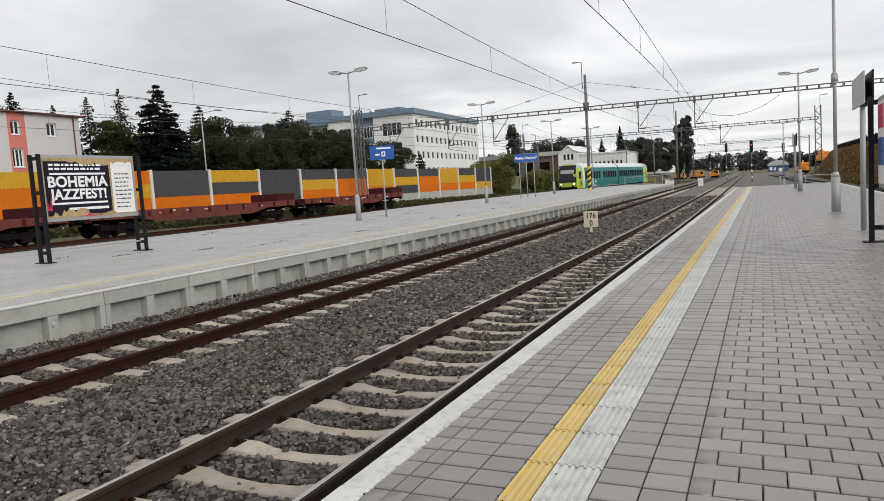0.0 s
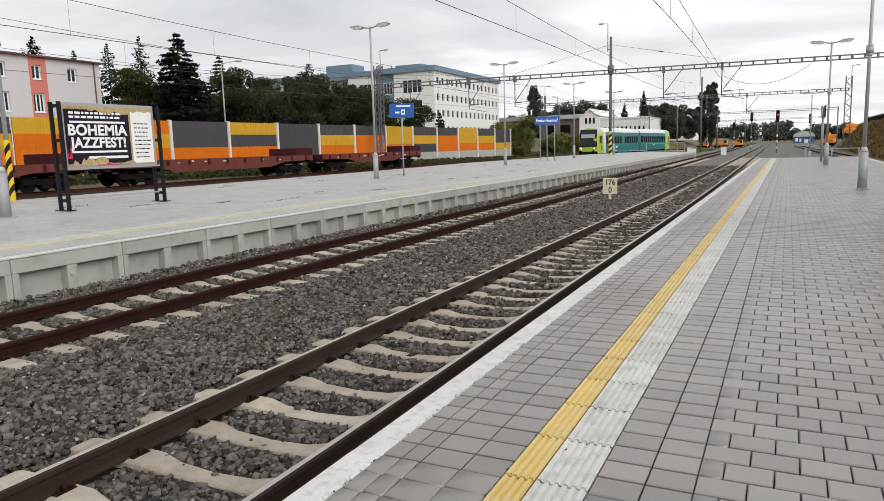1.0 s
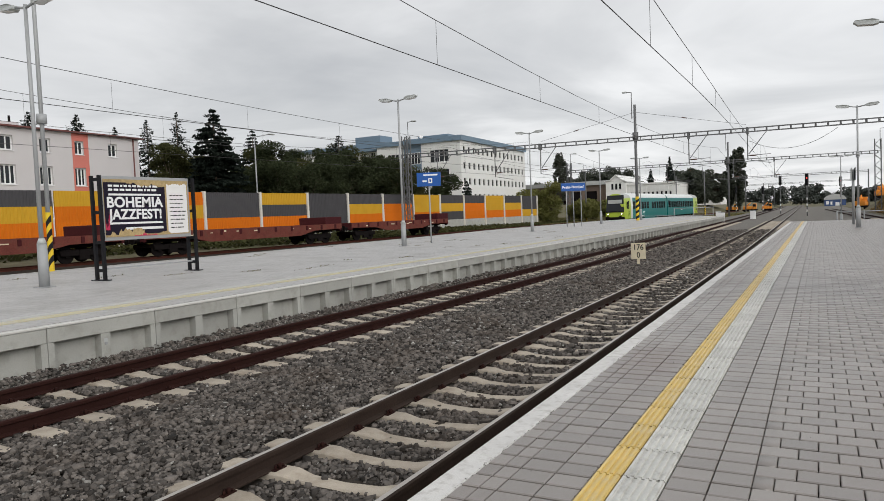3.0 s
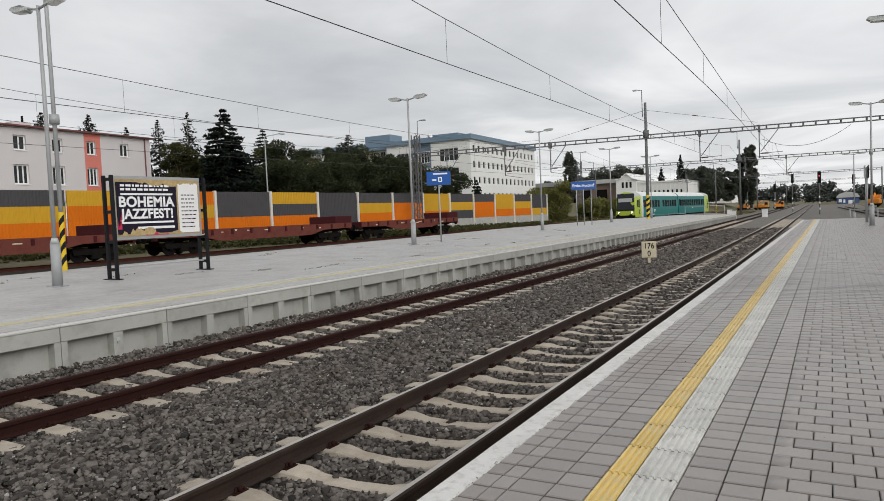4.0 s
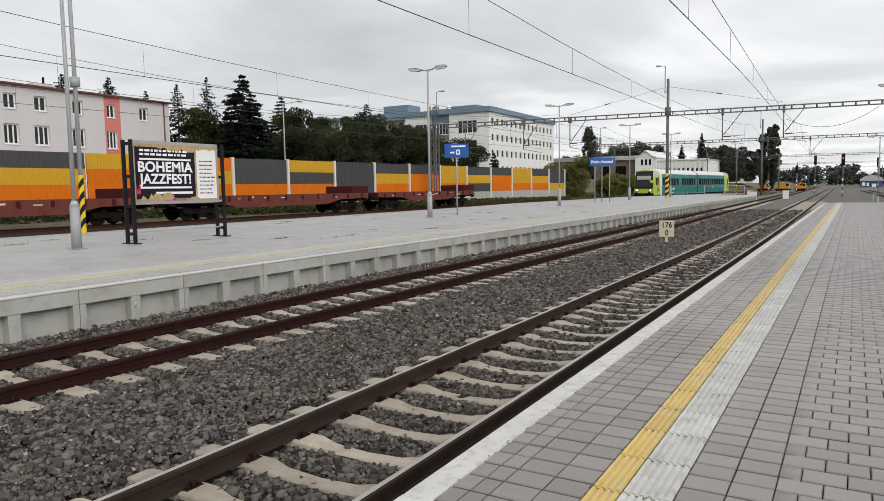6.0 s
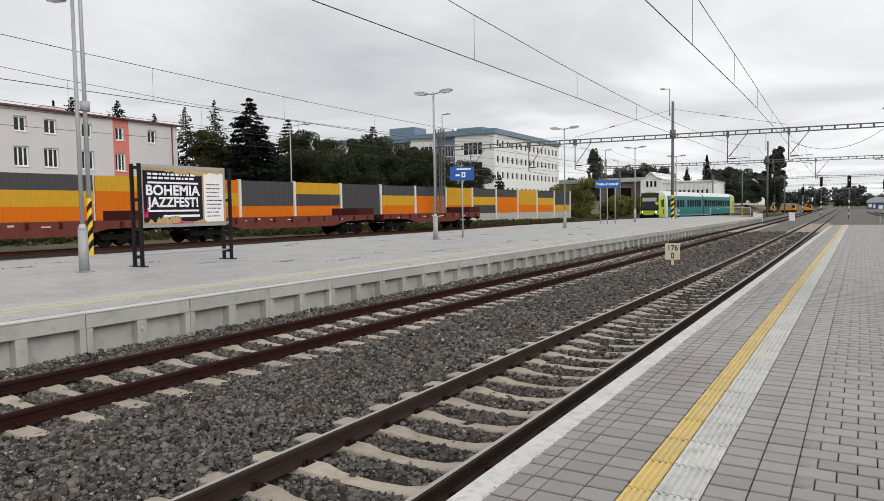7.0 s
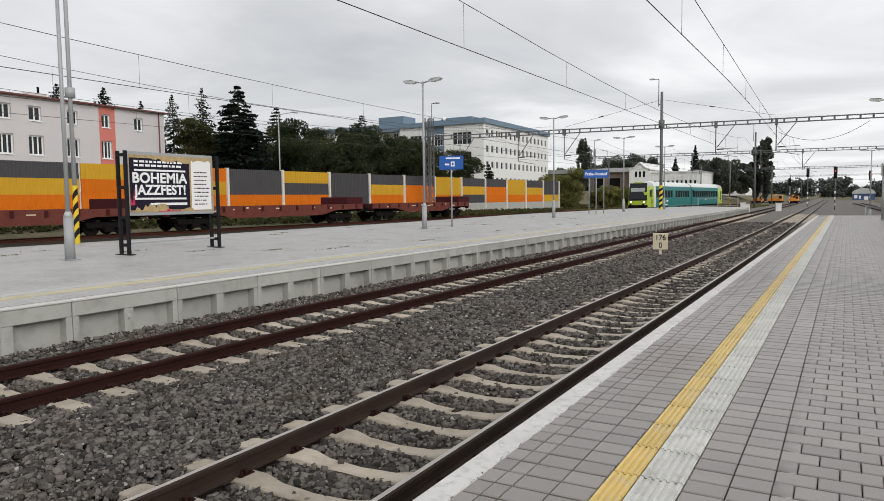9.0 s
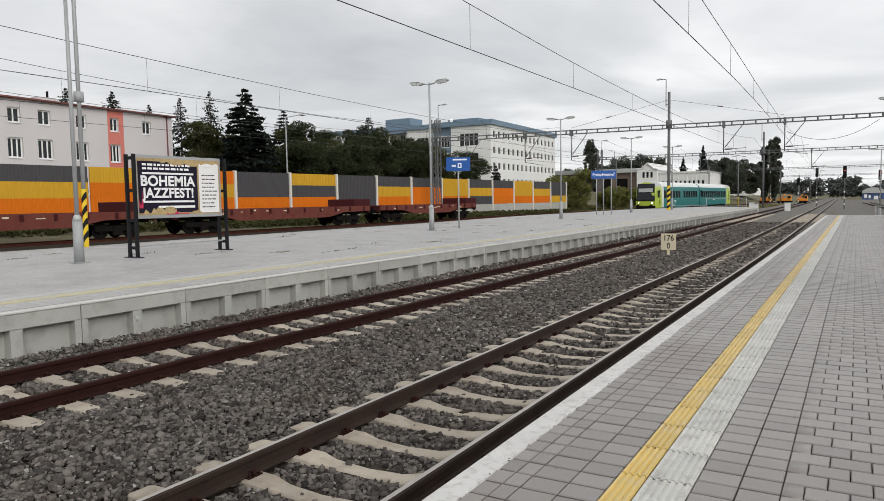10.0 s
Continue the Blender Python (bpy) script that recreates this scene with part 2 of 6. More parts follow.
M_WIRE = mat("copper_wire_patina", (0.06, 0.06, 0.06), 0.6, 0.3, var=0.1)
M_MAST = mat("weathered_grey_mast", (0.13, 0.132, 0.135), 0.7, 0.1, var=0.12)
M_INSUL = mat("brown_insulator", (0.10, 0.05, 0.035), 0.4, var=0.1)


def glow(name, color, strength):
    m = bpy.data.materials.new(name)
    m.use_nodes = True
    p = m.node_tree.nodes["Principled BSDF"]
    p.inputs["Base Color"].default_value = (*color, 1)
    p.inputs["Emission Color"].default_value = (*color, 1)
    p.inputs["Emission Strength"].default_value = strength
    return m


M_HEAD = glow("lit_headlight", (1.0, 0.97, 0.9), 6)
M_REDLAMP = glow("lit_red_signal", (1.0, 0.08, 0.06), 2.5)

# ---- mesh helpers ----


def mesh_of(bm, material, name="mesh", smooth=False):
    me = bpy.data.meshes.new(name)
    if smooth:
        for f in bm.faces:
            f.smooth = True
    bm.normal_update()
    bm.to_mesh(me)
    bm.free()
    for m in material if isinstance(material, (list, tuple)) else [material]:
        me.materials.append(m)
    return me


def part(name, bm, material, parent=None, label="", smooth=False):
    ob = new(name, mesh_of(bm, material, name, smooth))
    if parent:
        ob.parent = parent
    if label:
        ob["label"] = label
    return ob


def share(name, me, parent, m=None):
    ob = new(name, me)
    ob.parent = parent
    if m is not None:
        ob.matrix_basis = m
    return ob


def thing(name, m, label, category, group="", kind=""):
    return tagged(_set(new(name), m), label, category, group, kind)


def _set(ob, m):
    ob.matrix_basis = m
    return ob


def box(x0, x1, y0, y1, z0, z1, bm=None, bevel=0.0, mi=0):
    bm = bm or bmesh.new()
    v = [bm.verts.new((x, y, z)) for z in (z0, z1) for y in (y0, y1) for x in (x0, x1)]
    fs = [bm.faces.new([v[i] for i in q]) for q in ((0, 2, 3, 1), (4, 5, 7, 6), (0, 1, 5, 4), (1, 3, 7, 5), (3, 2, 6, 7), (2, 0, 4, 6))]
    for f in fs:
        f.material_index = mi
    if bevel:
        bmesh.ops.bevel(bm, geom=list({e for f in fs for e in f.edges}), offset=bevel, segments=1, affect="EDGES")
    return bm


def tube(p0, p1, r0, r1=None, n=10, bm=None, cap=True, mi=0):
    """A round bar from p0 to p1."""
    bm = bm or bmesh.new()
    r1 = r0 if r1 is None else r1
    a, b = Vector(p0), Vector(p1)
    q = (b - a).to_track_quat("Z", "Y")
    rings = []
    for c, r in ((a, r0), (b, r1)):
        rings.append([bm.verts.new(c + q @ Vector((r * math.cos(2 * math.pi * i / n), r * math.sin(2 * math.pi * i / n), 0))) for i in range(n)])
    for i in range(n):
        f = bm.faces.new((rings[0][i], rings[0][(i + 1) % n], rings[1][(i + 1) % n], rings[1][i]))
        f.material_index = mi
        f.smooth = True
    if cap:
        for rg in (rings[0][::-1], rings[1]):
            f = bm.faces.new(rg)
            f.material_index = mi
    return bm


def prism(profile, y0, y1, bm=None, mi=0, path=None):
    """A closed (x, z) outline carried along y, or along path, a list of (dx, y, dz)."""
    bm = bm or bmesh.new()
    path = path or [(0, y0, 0), (0, y1, 0)]
    rows = [[bm.verts.new((x + dx, y, z + dz)) for x, z in profile] for dx, y, dz in path]
    n = len(profile)
    for r0, r1 in zip(rows, rows[1:]):
        for i in range(n):
            f = bm.faces.new((r0[i], r1[i], r1[(i + 1) % n], r0[(i + 1) % n]))
            f.material_index = mi
    for r in (rows[0], rows[-1][::-1]):
        f = bm.faces.new(r)
        f.material_index = mi
    return bm


def soup(name, verts, faces, material, parent=None, smooth=False):
    """One mesh of many loose pieces, from numpy arrays of corners and of equal-sided faces."""
    me = bpy.data.meshes.new(name)
    nf, k = faces.shape
    me.vertices.add(len(verts))
    me.vertices.foreach_set("co", np.asarray(verts, dtype=np.float32).ravel())
    me.loops.add(nf * k)
    me.loops.foreach_set("vertex_index", faces.astype(np.int32).ravel())
    me.polygons.add(nf)
    me.polygons.foreach_set("loop_start", np.arange(0, nf * k, k, dtype=np.int32))
    me.update(calc_edges=True)
    me.materials.append(material)
    ob = new(name, me)
    if parent:
        ob.parent = parent
    return ob


def polytube(pts, r, n=5, bm=None):
    """One unbroken thin tube through the points."""
    bm = bm or bmesh.new()
    prev = None
    for i, p in enumerate(pts):
        a, b = Vector(pts[max(0, i - 1)]), Vector(pts[min(len(pts) - 1, i + 1)])
        q = (b - a).to_track_quat("Z", "Y")
        ring = [bm.verts.new(Vector(p) + q @ Vector((r * math.cos(2 * math.pi * k / n), r * math.sin(2 * math.pi * k / n), 0))) for k in range(n)]
        if prev:
            for k in range(n):
                bm.faces.new((prev[k], prev[(k + 1) % n], ring[(k + 1) % n], ring[k])).smooth = True
        prev = ring
    return bm


def text_mesh(name, text, size, bold):
    cu = bpy.data.curves.new(name, "FONT")
    cu.body, cu.size, cu.extrude, cu.offset = text, size, 0.003, bold
    cu.space_character = 1.0 + bold * 4
    cu.align_x, cu.align_y = "LEFT", "CENTER"
    tmp = bpy.data.objects.new(name + "_tmp", cu)
    me = bpy.data.meshes.new_from_object(tmp)
    bpy.data.objects.remove(tmp)
    me.materials.clear()
    return me


def lettering(name, text, size, material, parent, m, stretch=1.0, bold=0.0):
    """A line of raised letters, each one a part, centred on m."""
    def right(me):
        return max(v.co.x for v in me.vertices)

    total = right(text_mesh(name, text, size, bold))
    for i, ch in enumerate(text):
        if ch == " ":
            continue
        me = text_mesh(name, ch, size, bold)
        x = right(text_mesh(name, text[:i + 1], size, bold)) - right(me) - total / 2
        me.materials.append(material)
        share(name, me, parent, m @ Matrix.Diagonal((stretch, 1, 1, 1)) @ Matrix.Translation((x, 0, 0)))


def drift(y):
    """How far the two main tracks lean to the west beyond the platforms."""
    s = max(0.0, y - 22.0)
    return -0.0128 * s * s / (s + 14.0)

# ---- ground and tracks ----


def grid_sheet(name, xs, ys, height, material, parent=None):
    v = np.array([(x, y, height(x, y)) for y in ys for x in xs])
    nx = len(xs)
    i = np.arange(len(ys) - 1)[:, None] * nx + np.arange(nx - 1)[None, :]
    f = np.stack([i, i + 1, i + nx + 1, i + nx], -1).reshape(-1, 4)
    return soup(name, v, f, material, parent)


def ground_z(x, y):
    far = min(1.0, max(0.0, (y - 135) / 60))
    if x < -41:
        z = 0.35
    elif x < -36.5:
        z = 0.35 - 0.95 * (x + 41) / 4.5
    elif x < -19:
        z = -0.6
    elif x < 9:
        z = -0.92
    elif x < 10:
        z = -0.75
    elif x < 12.5:
        z = -0.75 + (x - 10) / 2.5 * 3.7 * (1 - far)
    else:
        z = -0.75 + 3.7 * (1 - far) if x < 60 else 0.5
    if x < -14:
        z += 2.7 * min(1.0, max(0.0, (y - 150) / 18)) * min(1.0, max(0.0, (-23 - x) / 4))
    return z + (0.12 * noise.noise((x * 0.3, y * 0.3, 0)) if x > 10 or x < -38 else 0)


gx = [-2500, -900, -300, -150, -90, -60, -50, -47, -45, -43, -40, -37, -30, -24, -22, -19.5, -19, -16.5, -14, -8, 0, 6, 8.9, 9, 10, 10.7, 11.5, 12.3, 13.2, 14, 15, 18, 25, 60, 150, 500, 2500]
gy = [-2500, -400, -100, -40, -10] + [4 * i for i in range(0, 46)] + [200, 230, 260, 320, 400, 600, 1000, 2500]
tagged(grid_sheet("ground", gx, gy, ground_z, M_GROUND), "rough railway ground with gravel and sparse grass", "ground", kind="structure")

R_H, R_C1, R_C2 = -0.55, -1.67, -6.61   # rail head level, centre lines of the two main tracks


def bed_z(x, y):
    return -0.765 + 0.02 * noise.noise((x * 3, y * 3, 2))


bxs = [-8.27, -7.9] + [-7.5 + 0.5 * i for i in range(15)] + [0.02]
bed = grid_sheet("ballast", bxs, [-6 + 1.0 * i for i in range(76)] + [76 + 8 * i for i in range(45)], lambda x, y: bed_z(x, y), M_BALLAST)
for v in bed.data.vertices:
    v.co.x += drift(v.co.y) * (1.35 if v.co.x < -4 else 1.0)
    if v.co.y > 58 and v.co.x > -0.5:
        v.co.x += 4
bed.data.materials.append(M_GRAVEL)
for p in bed.data.polygons:
    p.material_index = 1 if p.center.y > 61 else 0
tagged(bed, "crushed stone track bed between the platforms, darkened for shaded gaps", "ballast", kind="structure")

# loose stones lying on the bed
rng = np.random.default_rng(4)
block = np.array([(x, y, z) for z in (-1, 1) for y in (-1, 1) for x in (-1, 1)], float)
blockf = np.array([(0, 1, 5, 4), (1, 3, 7, 5), (3, 2, 6, 7), (2, 0, 4, 6), (4, 5, 7, 6)])


def sleeper_rows(c):
    return 4.53 if c == R_C1 else 4.46


def stones(name, y0, y1, density, size, m=None, x0=-8.25, x1=-0.03, z=-0.752, seed=1, parent=None):
    r = np.random.default_rng(seed)
    n = int((y1 - y0) * (x1 - x0) * density)
    x, y = r.uniform(x0, x1, n), r.uniform(y0, y1, n)
    keep = np.ones(n, bool)
    zz = np.full(n, z)
    for c in (R_C1, R_C2):
        on = np.abs(x - c) < (1.28 if c == R_C1 else 1.13)
        ph = (y - sleeper_rows(c) + 0.3) % 0.6 - 0.3
        keep &= ~(on & (np.abs(ph) < 0.125) & (r.random(n) > 0.05))
        keep &= ~(np.abs(np.abs(x - c) - 0.753) < 0.075)
        zz[np.abs(x - c) < 0.68] -= 0.012
    zz += np.where(x < -7.75, 0.16 * (-7.75 - x) / 0.5, 0)
    zz += np.where((x > -5.25) & (x < -3.0), 0.03, 0)
    x, y, zz = x[keep], y[keep], zz[keep]
    n = len(x)
    s = size * (0.40 + 0.8 * r.random((n, 1, 1)) ** 1.8) * r.uniform(0.55, 1.3, (n, 1, 3)) * np.array([0.95, 0.7, 0.55])
    p = block[None] * s * r.uniform(0.55, 1.15, (n, 8, 3))
    a, b = r.uniform(0, 2 * np.pi, n), r.uniform(-0.9, 0.9, n)
    ca, sa, cb, sb = np.cos(a), np.sin(a), np.cos(b), np.sin(b)
    px, py, pz = p[..., 0], p[..., 1], p[..., 2]
    py, pz = py * cb[:, None] - pz * sb[:, None], py * sb[:, None] + pz * cb[:, None]
    px, py = px * ca[:, None] - py * sa[:, None], px * sa[:, None] + py * ca[:, None]
    dx = np.array([drift(v) for v in y])
    v = np.stack([px + (x + dx)[:, None], py + y[:, None], pz + (zz + r.uniform(-0.6, 0.7, n) * size)[:, None]], -1).reshape(-1, 3)
    f = (blockf[None] + 8 * np.arange(n)[:, None, None]).reshape(-1, 4)
    return soup(name, v, f, m or M_STONE, parent)


for i, (a, b, d, s) in enumerate(((-4, 1.2, 300, 0.05), (1.2, 8, 1000, 0.036), (8, 18, 600, 0.043), (18, 34, 300, 0.052), (34, 62, 90, 0.075))):
    tagged(stones("ballast_stones", a, b, d, s, seed=i + 1), "loose angular grey ballast stones between the rails", "gravel", kind="stuff")

for i, (a, b, d, s) in enumerate(((1.2, 9, 30, 0.020), (9, 30, 36, 0.028))):
    tagged(stones("pale_stones", a, b, d, s, M_STONE_L, z=-0.735, seed=i + 11), "scattered pale stones and paper scraps in the ballast", "gravel", kind="stuff")

# rails and sleepers
RAIL = [(-0.022, 0), (-0.036, -0.012), (-0.036, -0.045), (-0.009, -0.058), (-0.009, -0.135), (-0.07, -0.152), (-0.07, -0.165), (0.07, -0.165), (0.07, -0.152), (0.009, -0.135), (0.009, -0.058), (0.036, -0.045), (0.036, -0.012), (0.022, 0)]


def rail_bm(c, path, z, shiny=True):
    bm = prism([(c + x, z + h) for x, h in RAIL], 0, 0, path=path)
    bmesh.ops.recalc_face_normals(bm, faces=bm.faces)
    for f in bm.faces:
        if shiny and f.calc_center_median().z > z - 0.002:
            f.material_index = 1
    return bm


def sleeper_bm():
    """Concrete sleeper: raised rail seats, a lower middle, sloping flanks."""
    bm = bmesh.new()
    st = [(-1.30, -0.175, 0.105), (-1.24, -0.165, 0.115), (-1.0, -0.160, 0.120), (-0.52, -0.160, 0.118), (-0.34, -0.192, 0.092), (0, -0.205, 0.082), (0.34, -0.192, 0.092), (0.52, -0.160, 0.118), (1.0, -0.160, 0.120), (1.24, -0.165, 0.115), (1.30, -0.175, 0.105)]
    rows = []
    for x, zt, w in st:
        rows.append([bm.verts.new(p) for p in ((x, -w - 0.04, -0.36), (x, -w, zt - 0.012), (x, -w + 0.014, zt), (x, w - 0.014, zt), (x, w, zt - 0.012), (x, w + 0.04, -0.36))])
    for a, b in zip(rows, rows[1:]):
        for i in range(5):
            bm.faces.new((a[i], b[i], b[i + 1], a[i + 1]))
    bm.faces.new(rows[0])
    bm.faces.new(rows[-1][::-1])
    bmesh.ops.recalc_face_normals(bm, faces=bm.faces)
    return bm


def clip_bm():
    bm = box(-0.115, 0.115, -0.075, 0.075, -0.166, -0.150)
    for s in (-1, 1):
        tube((s * 0.10, 0, -0.16), (s * 0.10, 0, -0.105), 0.018, n=6, bm=bm)
        tube((s * 0.10, -0.05, -0.135), (s * 0.05, 0.0, -0.132), 0.012, n=5, bm=bm)
        tube((s * 0.10, 0.05, -0.135), (s * 0.05, 0.0, -0.132), 0.012, n=5, bm=bm)
    return bm


SLEEPER, CLIP = mesh_of(sleeper_bm(), M_SLEEP, "sleeper"), mesh_of(clip_bm(), M_RUST, "rail_clip")


def track(name, c, z, lean, y0, y1, s0, sleepers_to, clips_to, label):
    t = thing(name, Matrix(), label, "railway track", kind="structure")
    ys = list(np.linspace(y0, 60, 14)) + [72, 86, 100, 120, 140, 165, 190, 220, 260, 300, 360]
    path = [(lean(y), y, 0) for y in ys if y <= y1]
    for s in (-0.753, 0.753):
        part("rail", rail_bm(c + s, path, z, c == R_C1), [M_RUST1 if c == R_C1 else (M_RUST if c > -10 else M_RUST2), M_RAILTOP], t)
    y = s0
    while y < sleepers_to:
        share("sleeper", SLEEPER, t, pose(c + lean(y), y, z))
        if y < clips_to:
            for s in (-0.753, 0.753):
                share("rail_clip", CLIP, t, pose(c + s + lean(y), y, z))
        y += 0.6
    return t


track("railway_track", R_C1, R_H, drift, -4, 400, 4.53 - 0.6 * 14, 90, 26, "main line track of brown rails on concrete sleepers")
track("railway_track", R_C2, R_H, lambda y: drift(y) * 1.35, -4, 400, 4.46 - 0.6 * 14, 90, 24, "brown rusty rails on pale concrete sleepers beside the island platform")


def yard_x(y):
    return 0.06 * y


Z3 = -0.44
track("railway_track", -30.1, Z3, yard_x, -10, 220, 8, 75, 0, "rusty yard track behind the island platform")
track("railway_track", -36.2, -0.30, yard_x, -20, 120, 500, 0, 0, "yard track under the flat wagons")
track("railway_track", 8.3, -0.55, lambda y: -0.03 * max(0, y - 40), 10, 200, 30, 90, 0, "track along the far side of the near platform")
for c, a, sl in ((-30.1, -20, 0.06), (-36.2, -20, 0.06)):
    b = prism([(c - 1.9, -0.62), (c - 1.4, -0.52), (c + 1.4, -0.52), (c + 1.9, -0.62)], 0, 0, path=[(sl * y, y, 0 if c > -33 else 0.08) for y in (-20, 40, 100, 160)])
    tagged(part("ballast_bed", b, M_BALLAST), "grey ballast bed of a yard track", "ballast", kind="structure")

# ---- near platform ----
P_END = 57.0
plat = thing("platform", Matrix(), "grey paved platform with white edge and yellow tactile line", "platform", kind="structure")
part("edge_strip", box(6.14, 6.30, -12, P_END, -0.044, -0.004), M_TILE, plat)
part("platform_base", box(0.04, 6.46, -12, P_END, -0.95, -0.045), M_JOINT, plat)
part("platform_wall", box(0.02, 0.06, -12, P_END + 0.02, -0.95, -0.1), M_CONC, plat)
part("platform_wall", box(6.44, 6.48, -12, P_END + 0.02, -0.95, -0.1), M_CONC, plat)
part("platform_end_wall", box(0.06, 6.44, P_END, P_END + 0.1, -0.95, -0.02), M_CONC, plat)
ramp_bm = bmesh.new()
vv = [ramp_bm.verts.new(p) for p in ((0.3, P_END + 0.1, -0.05), (6.3, P_END + 0.1, -0.05), (6.3, P_END + 9, -0.86), (0.3, P_END + 9, -0.86), (0.3, P_END + 0.1, -0.95), (6.3, P_END + 0.1, -0.95))]
for q in ((0, 1, 2, 3), (0, 3, 4), (1, 5, 2)):
    ramp_bm.faces.new([vv[i] for i in q])
tagged(part("gravel_ramp", ramp_bm, M_GRAVEL), "grey gravel slope beyond the platform end", "ramp", kind="structure")

yard = grid_sheet("gravel_yard", [-13, -6, 0, 3, 7.5, 9.5], [57.2 + 12 * i for i in range(22)], lambda x, y: -0.83 - (0.03 if x < -7 else 0) + 0.02 * noise.noise((x, y * 0.3, 5)), M_GRAVEL)
tagged(yard, "flat grey gravel beyond the platform ends", "gravel", kind="structure")

KERB = mesh_of(box(-0.018, 0.145, 0.002, 0.998, -0.12, 0.0, bevel=0.008), M_KERB, "kerb_block")
for i in range(-11, int(P_END)):
    share("kerb_block", KERB, plat, pose(0.05 - 0.05, i + 0.68 - 1 + 0.0, 0.001 * ((i * 7) % 3)))
KERB2 = mesh_of(box(-0.2, 0.0, 0.002, 1.996, -0.12, 0.0, bevel=0.008), M_KERB, "kerb_block")
for i in range(-6, int(P_END / 2)):
    share("kerb_block", KERB2, plat, pose(6.5, i * 2, 0.002))


def tile_me(w, d, h, name, material, g=0.003, gy=0.007):
    """A paving piece: chamfered top, joint gap all round."""
    bm = bmesh.new()
    c = 0.0045
    lo = [bm.verts.new((x, y, -h)) for x, y in ((g, gy), (w - g, gy), (w - g, d - gy), (g, d - gy))]
    mid = [bm.verts.new((x, y, -c)) for x, y in ((g, gy), (w - g, gy), (w - g, d - gy), (g, d - gy))]
    up = [bm.verts.new((x, y, 0)) for x, y in ((g + c, gy + 0.009), (w - g - c, gy + 0.009), (w - g - c, d - gy - 0.009), (g + c, d - gy - 0.009))]
    for a, b in ((lo, mid), (mid, up)):
        for i in range(4):
            bm.faces.new((a[i], a[(i + 1) % 4], b[(i + 1) % 4], b[i]))
    bm.faces.new(up)
    return mesh_of(bm, material, name)


def ribbed_me(w, d, ribs, name, material):
    """A tactile slab with ribs along its length."""
    g, c = 0.003, w / ribs
    pts = [(g, -0.05), (g, -0.001)]
    for i in range(ribs):
        x = i * c
        pts += [(x + c * 0.20, 0.0), (x + c * 0.30, 0.011), (x + c * 0.70, 0.011), (x + c * 0.80, 0.0)]
    pts += [(w - g, 0), (w - g, -0.05)]
    bm = bmesh.new()
    a = [bm.verts.new((x, 0.008, z)) for x, z in pts]
    b = [bm.verts.new((x, d - 0.008, z)) for x, z in pts]
    for i in range(len(pts) - 1):
        bm.faces.new((a[i], a[i + 1], b[i + 1], b[i]))
    bm.faces.new(a[::-1])
    bm.faces.new(b)
    return mesh_of(bm, material, name)


def slab_soup(name, rects, material, parent, g=0.0025, h=0.04, seed=0):
    """Joined paving pieces from arrays of x, y, width, depth."""
    r = np.asarray(rects, float)
    n = len(r)
    x, y, w, d = r.T
    rn = np.random.default_rng(seed)
    z = rn.uniform(-0.0015, 0.0015, n)
    c = 0.0045
    corners = np.array([(0, 0), (1, 0), (1, 1), (0, 1)], float)
    rings = []
    for inset, zz in ((g, -h), (g, -c), (g + c, 0)):
        px = x[:, None] + inset + corners[None, :, 0] * (w - 2 * inset)[:, None]
        py = y[:, None] + inset + corners[None, :, 1] * (d - 2 * inset - 0.007)[:, None] + 0.0035
        rings.append(np.stack([px, py, np.broadcast_to((z + zz)[:, None], px.shape)], -1))
    v = np.concatenate(rings, 1).reshape(-1, 3)
    q = []
    for a in (0, 4):
        for i in range(4):
            q.append((a + i, a + (i + 1) % 4, a + 4 + (i + 1) % 4, a + 4 + i))
    q.append((8, 9, 10, 11))
    f = (np.array(q)[None] + 12 * np.arange(n)[:, None, None]).reshape(-1, 4)
    ob = soup(name, v, f, material, parent)
    ob["kind"] = "stuff"
    return ob


ROW, T_ROW = 0.175, 0.465
cols = [(0.145, 0.105), (0.25, 0.10), (0.35, 0.205), (0.555, 0.202), (1.135, 0.205), (1.34, 0.196)]
col_me = [tile_me(w, ROW, 0.045, "paving_tile", M_TILE) for _, w in cols]
pave = thing("pavement", Matrix(), "grey concrete paving tiles with dark joints on the platform", "pavement", kind="structure")
rest, near = [], 0
for i in range(-70, 330):
    y = 0.07 + i * ROW
    if y > P_END - 0.3:
        break
    for k, (x, w) in enumerate(cols):
        if 2.6 < y < 17.0 and near < 290:
            share("paving_tile", col_me[k], pave, pose(x, y, random.uniform(-0.0015, 0.0015)))
            near += 1
        else:
            rest.append((x, y, w, ROW))
slab_soup("paving_tiles", rest, M_TILE_I, pave)

tact = thing("tactile_paving", Matrix(), "yellow and white ribbed tactile strip along the platform", "tactile paving", kind="structure")
YEL, WHT = ribbed_me(0.145, T_ROW, 4, "yellow_tile", M_YEL), ribbed_me(0.233, T_ROW, 6, "white_tile", M_WHT)
for i in range(-28, 121):
    y = 3.64 + (i - 4) * T_ROW
    if y > P_END - 0.5:
        break
    share("yellow_tile", YEL, tact, pose(0.757, y, 0.001))
    share("white_tile", WHT, tact, pose(0.902, y, 0.001))

